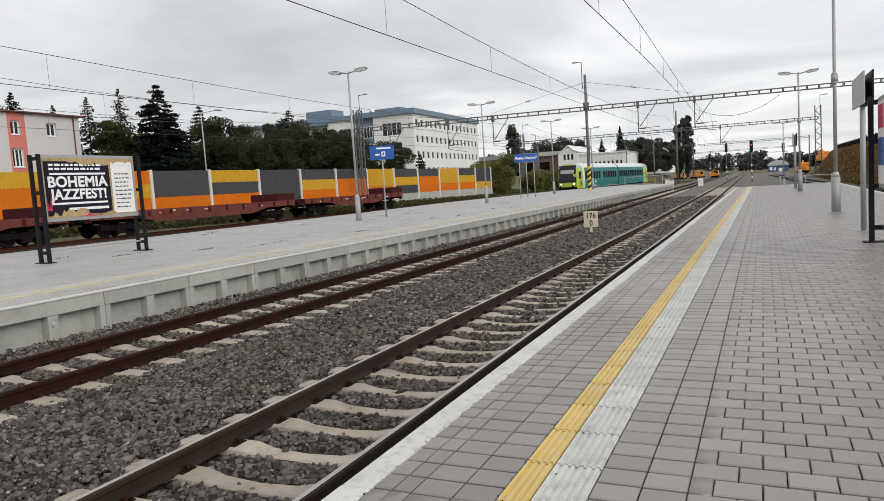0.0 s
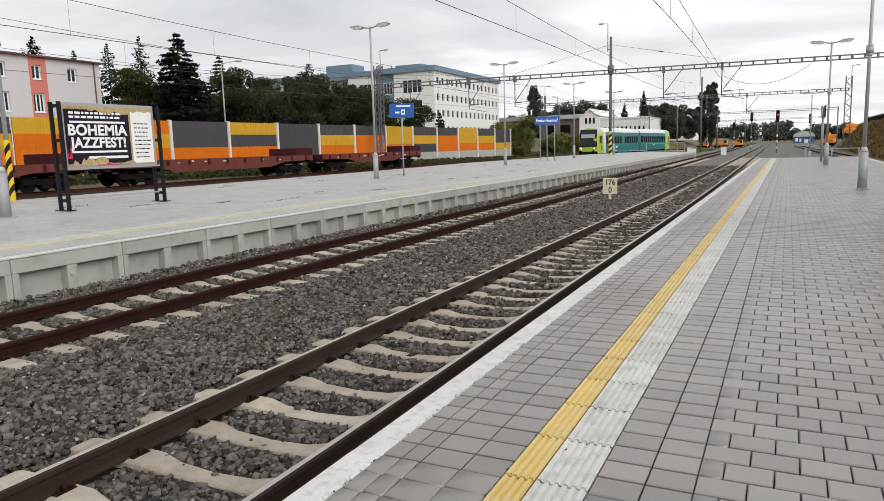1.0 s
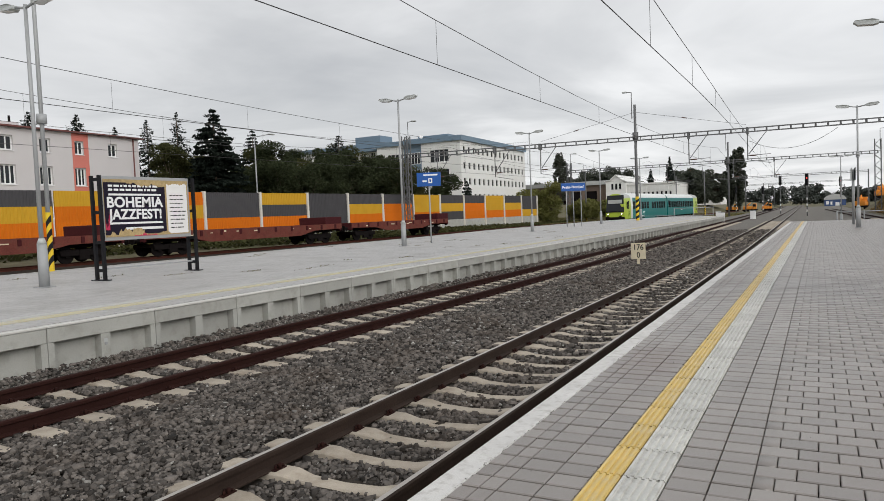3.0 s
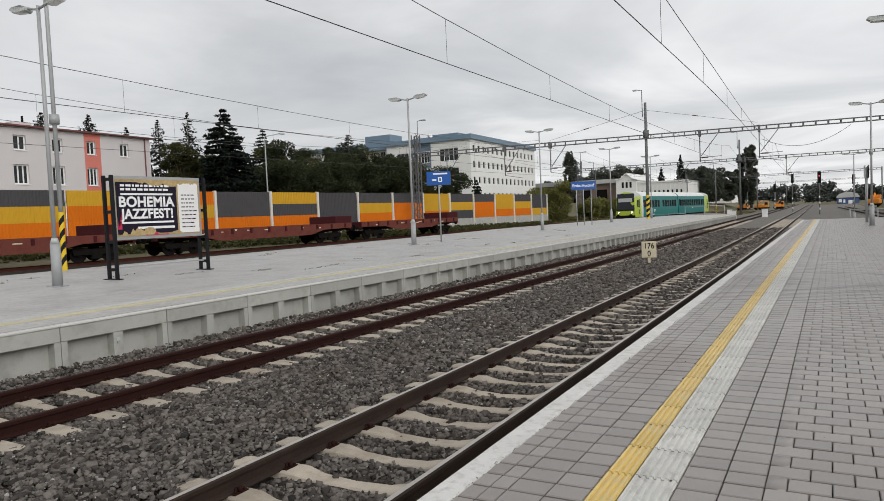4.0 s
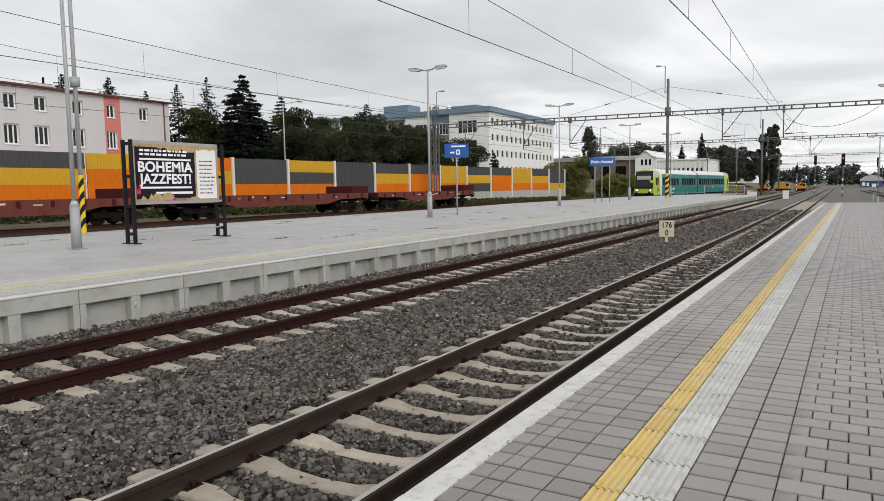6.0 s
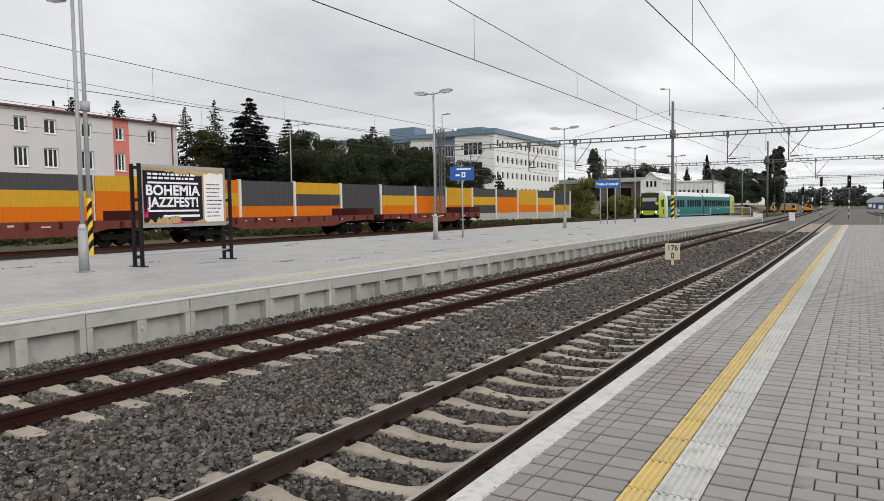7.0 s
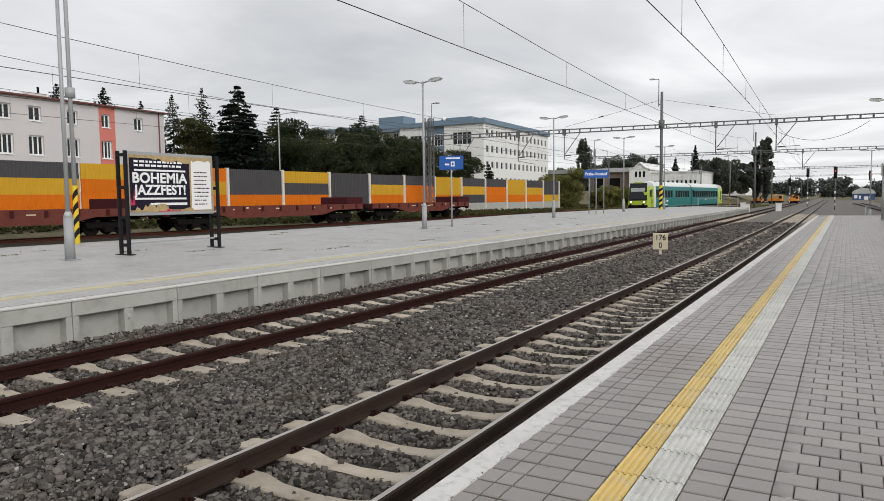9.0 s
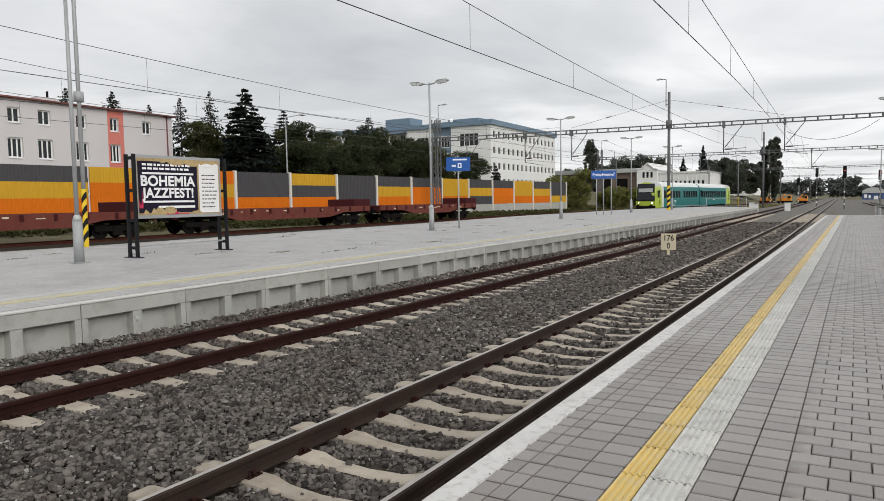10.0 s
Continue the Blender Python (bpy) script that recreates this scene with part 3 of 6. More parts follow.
bricks = thing("block_paving", Matrix(), "grey rectangular concrete paving blocks in running bond", "pavement", kind="structure")
BR_W, BR_D = 0.2, 0.175
BLOCK, HALF = tile_me(BR_W, BR_D, 0.045, "paving_block", M_TILE), tile_me(BR_W / 2, BR_D, 0.045, "paving_block", M_TILE)
rest, near = [], 0
for j in range(0, 360):
    y = 1.12 + j * BR_D
    if y > P_END - 0.2:
        break
    x = 1.535
    off = (j % 2) * BR_W / 2
    if off:
        rest.append((x, y, BR_W / 2, BR_D))
    x += off
    while x < 5.95:
        if 2.6 < y < 7.2 and x < 3.3 and near < 290:
            share("paving_block", BLOCK, bricks, pose(x, y, random.uniform(-0.0015, 0.0015)))
            near += 1
        else:
            rest.append((x, y, BR_W, BR_D))
        x += BR_W
    if off:
        rest.append((x, y, BR_W / 2, BR_D))
rest += [(1.535 + 0.2 * (i % 23), -12 + 0.175 * (i // 23), 0.2, 0.175) for i in range(23 * 75)]
slab_soup("paving_blocks", rest, M_TILE_I, bricks, seed=3)

# ---- island platform ----


def island_z(x):
    return float(np.interp(-x, [8.3, 14.4, 19.5, 24], [0.045, 0.2, 0.225, 0.225]))


isl = thing("island_platform", Matrix(), "light grey paved island platform with precast concrete edge wall", "platform", kind="structure")
L_END = 92.0


def back_x(y):
    return float(np.interp(y, [-12, 35, 50, 75, 92], [-19.6, -19.6, -20.6, -19.2, -14.5]))


ys = [-12 + 4 * i for i in range(27)]
xs_t = [0, 0.12, 0.3, 0.5, 0.75, 1.0]
v = np.array([(-8.46 + (back_x(y) + 8.46) * t, y, island_z(-8.46 + (back_x(y) + 8.46) * t)) for y in ys for t in xs_t])
nx = len(xs_t)
idx = np.arange(len(ys) - 1)[:, None] * nx + np.arange(nx - 1)[None, :]
soup("paving", v, np.stack([idx, idx + nx, idx + nx + 1, idx + 1], -1).reshape(-1, 4), M_PLATL, isl)
b = bmesh.new()
rows = [[b.verts.new((back_x(y), y, 0.228)), b.verts.new((back_x(y), y, -0.9)), b.verts.new((back_x(y) + 0.25, y, 0.232))] for y in ys]
for r0, r1 in zip(rows, rows[1:]):
    b.faces.new((r0[0], r0[1], r1[1], r1[0]))
    b.faces.new((r0[0], r1[0], r1[2], r0[2]))
part("back_edge", b, M_CONC_L, isl)
part("end_wall", box(-14.5, -8.4, L_END, L_END + 0.15, -0.9, 0.05), M_CONC, isl)


def wall_element(length):
    """Precast edge unit: top beam, two sunk fields, pilasters at both ends and in the middle."""
    bm = box(-0.22, 0.0, 0.006, length - 0.006, -0.225, -0.0, bevel=0.01)
    m = length / 2
    for a, c in ((0.006, 0.105), (m - 0.085, m + 0.085), (length - 0.105, length - 0.006)):
        box(-0.2, -0.004, a, c, -1.0, -0.225, bm=bm)
    box(-0.21, -0.165, 0.105, length - 0.105, -1.0, -0.225, bm=bm)
    return bm


W_LEN = 1.93
WALL = mesh_of(wall_element(W_LEN), M_CONC, "wall_element")
LIP = mesh_of(box(-0.17, 0.012, 0.004, W_LEN - 0.004, 0.002, 0.035, bevel=0.006), M_CONC_L, "edge_slab")
for i in range(-8, 45):
    y = 6.23 + i * W_LEN
    if y < L_END - 1:
        share("wall_element", WALL, isl, pose(-8.30, y, 0.01))
        share("edge_slab", LIP, isl, pose(-8.30, y, 0.01))
part("yellow_line", box(-9.34, -9.06, -12, L_END - 1, 0.03, 0.079), mat("faded_yellow_paint", (0.50, 0.455, 0.30), 0.8, var=0.15, scale=3, stain=(0.43, 0.42, 0.39), stain_amt=1.0, stain_scale=2.5), isl)
part("white_line", box(-9.62, -9.45, -12, L_END - 1, 0.03, 0.086), mat("worn_white_tactile", (0.50, 0.50, 0.48), 0.8, var=0.1, scale=3), isl)
part("outlet", tube((-8.30, 7.19, -0.38), (-8.285, 7.19, -0.38), 0.025, n=8), M_GALV, isl)
part("wall_label", box(-8.302, -8.296, 7.155, 7.225, -0.36, -0.30), M_LAMPGREY, isl)

# ---- platform lamps ----


def lamp_mesh(parent, h, collared=False):
    part("base_sleeve", tube((0, 0, 0), (0, 0, 1.0), 0.118, 0.108, 8), M_GALV, parent)
    part("collar", tube((0, 0, 1.0), (0, 0, 1.13), 0.108, 0.06, 12), M_LAMPGREY, parent)
    part("base_plate", box(-0.17, 0.17, -0.17, 0.17, 0, 0.02, bevel=0.004), M_GALV, parent)
    part("pole", tube((0, 0, 1.1), (0, 0, h), 0.050, 0.040, 12), M_GALV, parent)
    if collared:
        bm = tube((0, 0, 3.58), (0, 0, 3.76), 0.09, 0.09, 10)
        tube((0, 0, 3.76), (0, 0, 3.83), 0.09, 0.05, 10, bm)
        tube((0, 0, 3.51), (0, 0, 3.58), 0.05, 0.09, 10, bm)
        part("junction_collar", bm, M_GALV, parent)
    arm = tube((0, 0, h - 0.08), (-0.42, 0, h + 0.0), 0.03, n=8)
    tube((0, 0, h - 0.08), (0.42, 0, h + 0.0), 0.03, n=8, bm=arm)
    part("arm", arm, M_GALV, parent)
    for s in (-1, 1):
        prof = [(0, -0.05), (0.12, -0.085), (0.5, -0.075), (0.60, -0.02), (0.56, 0.035), (0.15, 0.06), (0, 0.03)]
        bm = bmesh.new()
        ra = [bm.verts.new((x, -0.10 - 0.04 * math.sin(min(x, 0.5) * 6), z)) for x, z in prof]
        rb = [bm.verts.new((x, 0.10 + 0.04 * math.sin(min(x, 0.5) * 6), z)) for x, z in prof]
        for i in range(len(prof)):
            bm.faces.new((ra[i], ra[(i + 1) % 7], rb[(i + 1) % 7], rb[i]))
        bm.faces.new(ra[::-1])
        bm.faces.new(rb)
        bmesh.ops.recalc_face_normals(bm, faces=bm.faces)
        hd = part("lamp_head", bm, M_LAMPGREY, parent)
        hd.matrix_basis = pose(s * 0.36, 0, h, 0, -6, 0 if s > 0 else 180)
        part("diffuser", box(0.12, 0.5, -0.1, 0.1, -0.092, -0.078), M_WHITE, hd)


def lamp_at(first, x, y, z, h, label, collared=False):
    if first is None:
        t = thing("platform_lamp", pose(x, y, z), label, "lamp post", "platform lamps")
        lamp_mesh(t, h, collared)
        return t
    c = copy_thing(first, pose(x, y, z))
    c["label"] = label
    return c


LAMP = None
for x, y in ((-14.25, 26.2), (-13.85, 9.68), (-14.6, 42.8), (-15.0, 60.6), (-14.5, 74.0)):
    o = lamp_at(LAMP, x, y, island_z(x), 6.42, "twin-headed galvanised lamp post on the island platform")
    LAMP = LAMP or o
LAMP = None
for x, y in ((3.68, 22.1), (3.60, 41.0), (3.55, 70.0)):
    o = lamp_at(LAMP, x, y, 0 if y < 60 else -0.9, 6.12, "twin-headed galvanised lamp post on the paved platform", True)
    LAMP = LAMP or o

# ---- signs and poster boards ----


def board_posts(parent, y0, y1, h):
    """Two ladder-like frames of black steel, one at each end of the board."""
    for y in (y0, y1):
        p = part("post_frame", bmesh.new(), M_BLACK, parent)
        bm = bmesh.new()
        for x in (-0.15, 0.15):
            box(x - 0.04, x + 0.04, y - 0.035, y + 0.035, 0.0, h, bm=bm)
        for z in (0.25, 0.95, 1.7, h - 0.1):
            box(-0.11, 0.11, y - 0.025, y + 0.025, z - 0.04, z + 0.04, bm=bm)
        box(-0.28, 0.28, y - 0.09, y + 0.09, 0, 0.02, bm=bm)
        p.data = mesh_of(bm, M_BLACK, "post_frame")


def torn_strip(y0, y1, z0, z1, seed, teeth_up, n=46):
    """A strip of paper or bare board with one torn, ragged edge."""
    r = random.Random(seed)
    bm = bmesh.new()
    lo, hi, e = [], [], 0.5
    for i in range(n + 1):
        e = min(1.0, max(0.1, e + r.uniform(-0.3, 0.3)))
        y = y0 + (y1 - y0) * i / n
        zz = z0 + (z1 - z0) * e if teeth_up else z1 - (z1 - z0) * e
        lo.append(bm.verts.new((0, y, z0 if teeth_up else zz)))
        hi.append(bm.verts.new((0, y, zz if teeth_up else z1)))
    for i in range(n):
        bm.faces.new((lo[i], lo[i + 1], hi[i + 1], hi[i]))
    g = bmesh.ops.extrude_face_region(bm, geom=list(bm.faces))
    for v in g["geom"]:
        if isinstance(v, bmesh.types.BMVert):
            v.co.x -= 0.002
    bmesh.ops.recalc_face_normals(bm, faces=bm.faces)
    return bm


def poster_board(x, y0, z):
    t = thing("poster_board", pose(x, y0, z), "black steel poster board with a torn dark festival poster", "billboard")
    board_posts(t, 0.0, 2.93, 2.62)
    part("panel", box(-0.05, 0.05, 0.1, 2.87, 0.98, 2.62, bevel=0.01), M_GALV, t, "grey metal panel frame")
    part("backing", box(0.05, 0.056, 0.16, 2.81, 1.07, 2.54), M_OSB, t, "bare brown board with paper scraps")
    part("poster", box(0.056, 0.062, 0.17, 2.03, 1.12, 2.46), M_POSTER, t, "dark violet poster with white lettering")
    part("paper_sheet", box(0.056, 0.063, 2.09, 2.77, 1.10, 2.40), M_PAPER, t, "white programme sheet")

    def put(y, zc):
        return Matrix.Translation((0.064, y, zc)) @ pose(0, 0, 0, 90, 0, 90)

    lettering("headline_letter", "BOHEMIA", 0.36, M_WHITE, t, put(1.09, 1.94), 1.06, 0.012)
    lettering("headline_letter", "JAZZFEST!", 0.35, M_WHITE, t, put(1.09, 1.63), 0.97, 0.012)
    for zc in (2.15, 1.415):
        part("rule", box(0.062, 0.066, 0.30, 1.90, zc - 0.025, zc + 0.025), M_WHITE, t)
    r = random.Random(5)
    for row in range(2):
        y = 0.30
        while y < 1.75:
            w = r.uniform(0.05, 0.16)
            part("text_bar", box(0.062, 0.065, y, y + w, 2.245 + row * 0.10, 2.30 + row * 0.10), M_WHITE, t)
            y += w + 0.04
    part("text_bar", box(0.062, 0.065, 0.75, 1.92, 1.24, 1.305), M_WHITE, t)
    for row in range(9):
        y = 2.18
        while y < 2.62:
            w = r.uniform(0.04, 0.14)
            part("text_bar", box(0.063, 0.065, y, y + w, 1.24 + row * 0.11, 1.268 + row * 0.11), M_DARK, t)
            y += w + 0.03
    for s, (a, c, z0, z1, up, m) in enumerate(((0.16, 2.81, 2.36, 2.54, False, M_OSB), (0.16, 1.3, 1.07, 1.28, True, M_OSB), (1.0, 2.2, 1.07, 1.17, True, M_OSB),
                                               (2.09, 2.77, 2.36, 2.46, True, M_PAPER), (1.0, 1.7, 1.07, 1.2, True, M_RED), (0.17, 0.29, 1.25, 1.75, True, M_RED))):
        o = part("torn_paper", torn_strip(a, c, z0, z1, s + 3, up), m, t)
        o.location = (0.0665 + 0.0005 * s, 0, 0)
    part("tie_rail", box(-0.03, 0.03, 0.1, 2.88, 0.26, 0.30), M_GALV, t)
    return t


poster_board(-13.95, 11.2, island_z(-13.95))


def poster_board_near(x, y0):
    t = thing("poster_board", pose(x, y0, 0), "black steel poster board with coloured posters beside the platform sign", "billboard")
    board_posts(t, 0.0, -3.05, 2.45)
    part("panel", box(-0.05, 0.05, -2.95, -0.06, 0.92, 2.42, bevel=0.01), M_GALV, t, "grey metal panel frame")
    part("poster", box(-0.06, -0.05, -2.9, -0.10, 1.0, 2.34), M_PAPER, t)
    part("red_field", box(-0.066, -0.06, -0.7, -0.14, 1.9, 2.28), M_RED, t)
    part("blue_field", box(-0.066, -0.06, -1.4, -0.14, 1.3, 1.75), M_BLUE, t)
    part("tie_rail", box(-0.03, 0.03, -2.95, -0.05, 0.26, 0.30), M_BLACK, t)


poster_board_near(3.67, 13.77)


def direction_sign(x, y, z, size, label, posts, colour, height, turn=0.0, bars=True):
    """A thin sign box on one or more round posts."""
    w, h = size
    t = thing("platform_sign", pose(x, y, z, 0, 0, turn), label, "sign")
    for px in posts:
        part("post", tube((px, 0, 0), (px, 0, height), 0.035, n=10), M_GALV, t)
        part("foot_plate", box(px - 0.08, px + 0.08, -0.08, 0.08, 0, 0.015), M_GALV, t)
    part("panel", box(-w / 2, w / 2, -0.05, 0.05, height - h, height, bevel=0.006), colour, t)
    return t


zi = island_z(-14.2)
s1 = direction_sign(-14.25, 28.66, zi, (1.12, 0.64), "blue direction sign with white marks on a grey post", (0.0,), M_BLUE, 3.32, 25)
for a, c, z0, z1 in ((-0.25, 0.42, 3.17, 3.24), (-0.02, 0.16, 2.82, 3.05), (-0.30, -0.10, 2.88, 2.96)):
    part("white_mark", box(a, c, -0.056, -0.05, z0, z1), M_WHITE, s1)
part("blue_square", box(0.03, 0.11, -0.06, -0.056, 2.87, 3.0), M_BLUE, s1)
s2 = direction_sign(-15.1, 53.2, zi, (1.9, 0.62), "blue station name sign with white letters on three posts", (-0.55, 0.0, 0.6), M_BLUE, 3.42, 30)
lettering("letter", "Praha-Hostivař", 0.30, M_WHITE, s2, Matrix.Translation((0, -0.054, 3.10)) @ pose(0, 0, 0, 90), 0.92, 0.006)


def plate_sign(x, y, height, h, half, gap, posts, label):
    """Two plates along the platform, back to back, on round posts."""
    t = thing("platform_sign", pose(x, y, 0), label, "sign")
    for py in posts:
        part("post", tube((0, py, 0), (0, py, height - 0.1), 0.05, n=12), M_GALV, t)
        part("foot_plate", box(-0.1, 0.1, py - 0.1, py + 0.1, 0, 0.015), M_GALV, t)
    part("panel", box(-gap, -gap + 0.03, -half, half, height - h, height, bevel=0.005), M_LAMPGREY, t, "pale grey plate")
    # black stands for the shade on this plate's inner face
    part("back_panel", box(gap - 0.03, gap, -half, half, height - h, height, bevel=0.005), M_BLACK, t, "back plate, coloured black for its shaded face")
    part("spacer", box(-gap + 0.03, gap - 0.03, -0.08, 0.08, height - h + 0.1, height - 0.1), M_DARK, t)


plate_sign(3.65, 15.98, 3.04, 0.60, 0.9, 0.085, (0.0,), "grey double-sided platform sign on a grey post")
plate_sign(3.60, 46.9, 3.23, 0.70, 0.9, 0.10, (-0.6, 0.6), "grey platform sign on two posts, back plate blackened as shade")

km = thing("kilometre_post", pose(-4.17, 26.6, -0.77), "cream concrete distance marker with black numbers in the ballast", "marker")
part("stem", box(-0.05, 0.05, -0.03, 0.04, 0, 0.32), M_CREAM, km)
part("plate", box(-0.265, 0.265, -0.05, 0.05, 0.29, 0.90, bevel=0.012), M_CREAM, km)
lettering("upper_digit", "176", 0.30, M_BLACK, km, Matrix.Translation((0, -0.055, 0.73)) @ pose(0, 0, 0, 90), 0.85, 0.004)
lettering("lower_digit", "0", 0.30, M_BLACK, km, Matrix.Translation((0, -0.055, 0.44)) @ pose(0, 0, 0, 90), 0.85, 0.004)
km.matrix_basis = pose(-4.17, 26.6, -0.77, 0, 0, 14)

# ---- overhead line ----


def stripes(parent, r, z1, square=False):
    """Yellow and black warning bands round the foot of a mast."""
    n = 9
    for i in range(n):
        a, c = z1 * i / n, z1 * (i + 1) / n
        bm = bmesh.new()
        k = 12
        ring0 = [bm.verts.new((r * math.cos(2 * math.pi * j / k), r * math.sin(2 * math.pi * j / k), a + 0.12 * (math.cos(2 * math.pi * j / k - 0.6) if 0 < i else 0))) for j in range(k)]
        ring1 = [bm.verts.new((r * math.cos(2 * math.pi * j / k), r * math.sin(2 * math.pi * j / k), c + 0.12 * (math.cos(2 * math.pi * j / k - 0.6) if i < n - 1 else 0))) for j in range(k)]
        for j in range(k):
            bm.faces.new((ring0[j], ring0[(j + 1) % k], ring1[(j + 1) % k], ring1[j]))
        part("warning_band", bm, M_SIGYEL if i % 2 == 0 else M_BLACK, parent)


def mast(x, y, z, h, label, r=0.16, band=2.4, lamp=True, truss_z=None, m=None):
    t = thing("catenary_mast", pose(x, y, z), label, "mast", "catenary masts")
    part("shaft", tube((0, 0, 0), (0, 0, h), r, r * 0.8, 12), m or M_MAST, t)
    if m:
        part("junction_box", tube((0, 0, 4.6), (0, 0, 4.9), 0.15, 0.15, 12), m, t)
    if band:
        stripes(t, r + 0.012, band)
    if lamp:
        bm = tube((-0.3, 0, h - 1.4), (-0.3, 0, h + 1.25), 0.04, n=6)
        tube((-0.3, 0, h + 1.25), (-1.0, 0, h + 1.32), 0.035, n=6, bm=bm)
        tube((-0.3, 0, h - 1.2), (0, 0, h - 1.2), 0.03, n=6, bm=bm)
        part("lamp_bracket", bm, M_MAST, t)
        part("lamp_head", box(-1.2, -0.75, -0.14, 0.14, h + 1.24, h + 1.38, bevel=0.03), M_LAMPGREY, t)
    if truss_z:
        part("collar", tube((0, 0, truss_z - 0.38), (0, 0, truss_z + 0.38), r + 0.13, r + 0.13, 12), M_MAST, t)
    return t


def truss(p0, p1, label, depth=0.36):
    """A box-lattice beam carried across the tracks."""
    a, b = Vector(p0), Vector(p1)
    d = b - a
    L = d.length
    t = thing("gantry_beam", Matrix.Translation(a) @ d.to_track_quat("X", "Z").to_matrix().to_4x4(), label, "gantry")
    h = depth / 2
    for s in (-1, 1):
        for q in (-1, 1):
            part("chord", box(0, L, s * h - 0.035, s * h + 0.035, q * h - 0.04, q * h + 0.04), M_MAST, t)
    bm = bmesh.new()
    n = int(L / 1.05)
    for i in range(n + 1):
        x = L * i / n
        for s in (-1, 1):
            box(x - 0.045, x + 0.045, s * h - 0.02, s * h + 0.02, -h, h, bm=bm)
        box(x - 0.04, x + 0.04, -h, h, -h - 0.01, -h + 0.03, bm=bm)
    part("battens", bm, M_MAST, t)
    return t


def lattice_mast(x, y, z, h, label, w=0.65):
    t = thing("lattice_mast", pose(x, y, z), label, "mast", "catenary masts")
    for s in (-1, 1):
        for q in (-1, 1):
            part("leg", box(s * w / 2 - 0.05, s * w / 2 + 0.05, q * w / 2 - 0.05, q * w / 2 + 0.05, 0, h), M_MAST, t)
    bm = bmesh.new()
    n = int(h / 0.75)
    for i in range(n):
        z0, z1 = h * i / n, h * (i + 1) / n
        for s in (-1, 1):
            q = 1 if i % 2 else -1
            tube((-q * w / 2, s * w / 2, z0), (q * w / 2, s * w / 2, z1), 0.03, n=4, bm=bm)
            tube((s * w / 2, -q * w / 2, z0), (s * w / 2, q * w / 2, z1), 0.03, n=4, bm=bm)
    part("bracing", bm, M_MAST, t)
    bm = tube((0.3, 0, h - 1.2), (0.3, 0, h + 1.5), 0.04, n=6)
    tube((0.3, 0, h + 1.5), (1.1, 0, h + 1.55), 0.04, n=6, bm=bm)
    part("lamp_bracket", bm, M_MAST, t)
    part("lamp_head", box(0.8, 1.35, -0.15, 0.15, h + 1.48, h + 1.62, bevel=0.03), M_LAMPGREY, t)
    return t


G_Z = 8.62
mast(-14.2, 71.1, 0.2, 11.55, "grey round catenary mast with yellow and black bands on the platform", truss_z=G_Z - 0.2)
mast(-19.35, 13.35, 0.22, 13.5, "light grey pole with yellow and black warning bands", r=0.068, band=1.85, lamp=False, m=M_GALV)
lattice_mast(-37.7, 65.7, -0.3, 10.6, "grey lattice steel mast behind the flat wagons")
truss((-38.4, 65.7, G_Z - 0.5), (14.0, 77.3, G_Z + 0.05), "grey steel lattice gantry beam over the tracks")
lattice_mast(14.0, 77.3, 0.5, 10.0, "grey lattice steel mast on the embankment")
mast(-11.0, 122, -0.5, 12.0, "grey catenary mast between the tracks", truss_z=8.8, band=0)
truss((-36, 117, 8.2), (9.6, 122, 8.3), "grey lattice gantry beam farther down the line")
lattice_mast(9.6, 122, -0.6, 10.8, "grey lattice steel mast beside the tracks", 0.8)
lattice_mast(-36, 117, -0.3, 10, "grey lattice steel mast beside the yard")
for y, xa, xb in ((190, -34, 12), (270, -36, 12), (360, -40, 12)):
    truss((xa, y, 7.9), (xb, y, 7.9), "distant grey gantry beam over the tracks")
    for xx in (xa, -12 - y * 0.012, xb):
        mast(xx, y, -0.6, 8.9, "distant grey catenary mast", band=0, lamp=False)
for x, y, h in ((-33.5, 118, 8.6), (-26, 126, 7.5), (-24, 150, 8), (-18.5, 150, 8.4)):
    mast(x, y, -0.4, h, "slim grey mast with a lamp beside the yard", r=0.13, band=1.6)


def catenary(c, z_c, sag_mid, sag_end, y_sup, label, lean=drift, stag=0.2, r=0.011, drops=(20.0, 7.0)):
    """Contact wire and messenger wire with droppers between the supports."""
    t = thing("overhead_line", Matrix(), label, "overhead wire", "overhead lines")
    cw, mw = [], []
    for k, (a, b) in enumerate(zip(y_sup, y_sup[1:])):
        sg = stag if k % 2 == 0 else -stag
        n = 12
        for i in range(n + 1):
            u = i / n
            y = a + (b - a) * u
            x = c + lean(y) + sg * (1 - 2 * u)
            p = Vector((x, y, z_c))
            q = Vector((x, y, z_c + sag_mid + (sag_end - sag_mid) * (2 * u - 1) ** 2))
            if i or not k:
                cw.append(p)
                mw.append(q)
        y = drops[0] + drops[1] * math.ceil((a + 3 - drops[0]) / drops[1])
        while y < b - 2:
            u = (y - a) / (b - a)
            x = c + lean(y) + sg * (1 - 2 * u)
            top = (x, y, z_c + sag_mid + (sag_end - sag_mid) * (2 * u - 1) ** 2)
            part("dropper", tube((x, y, z_c), top, r * 0.5, n=4, cap=False), M_WIRE, t)
            y += drops[1]
    part("contact_wire", polytube(cw, r), M_WIRE, t)
    part("messenger_wire", polytube(mw, r * 0.9), M_WIRE, t)
    return t


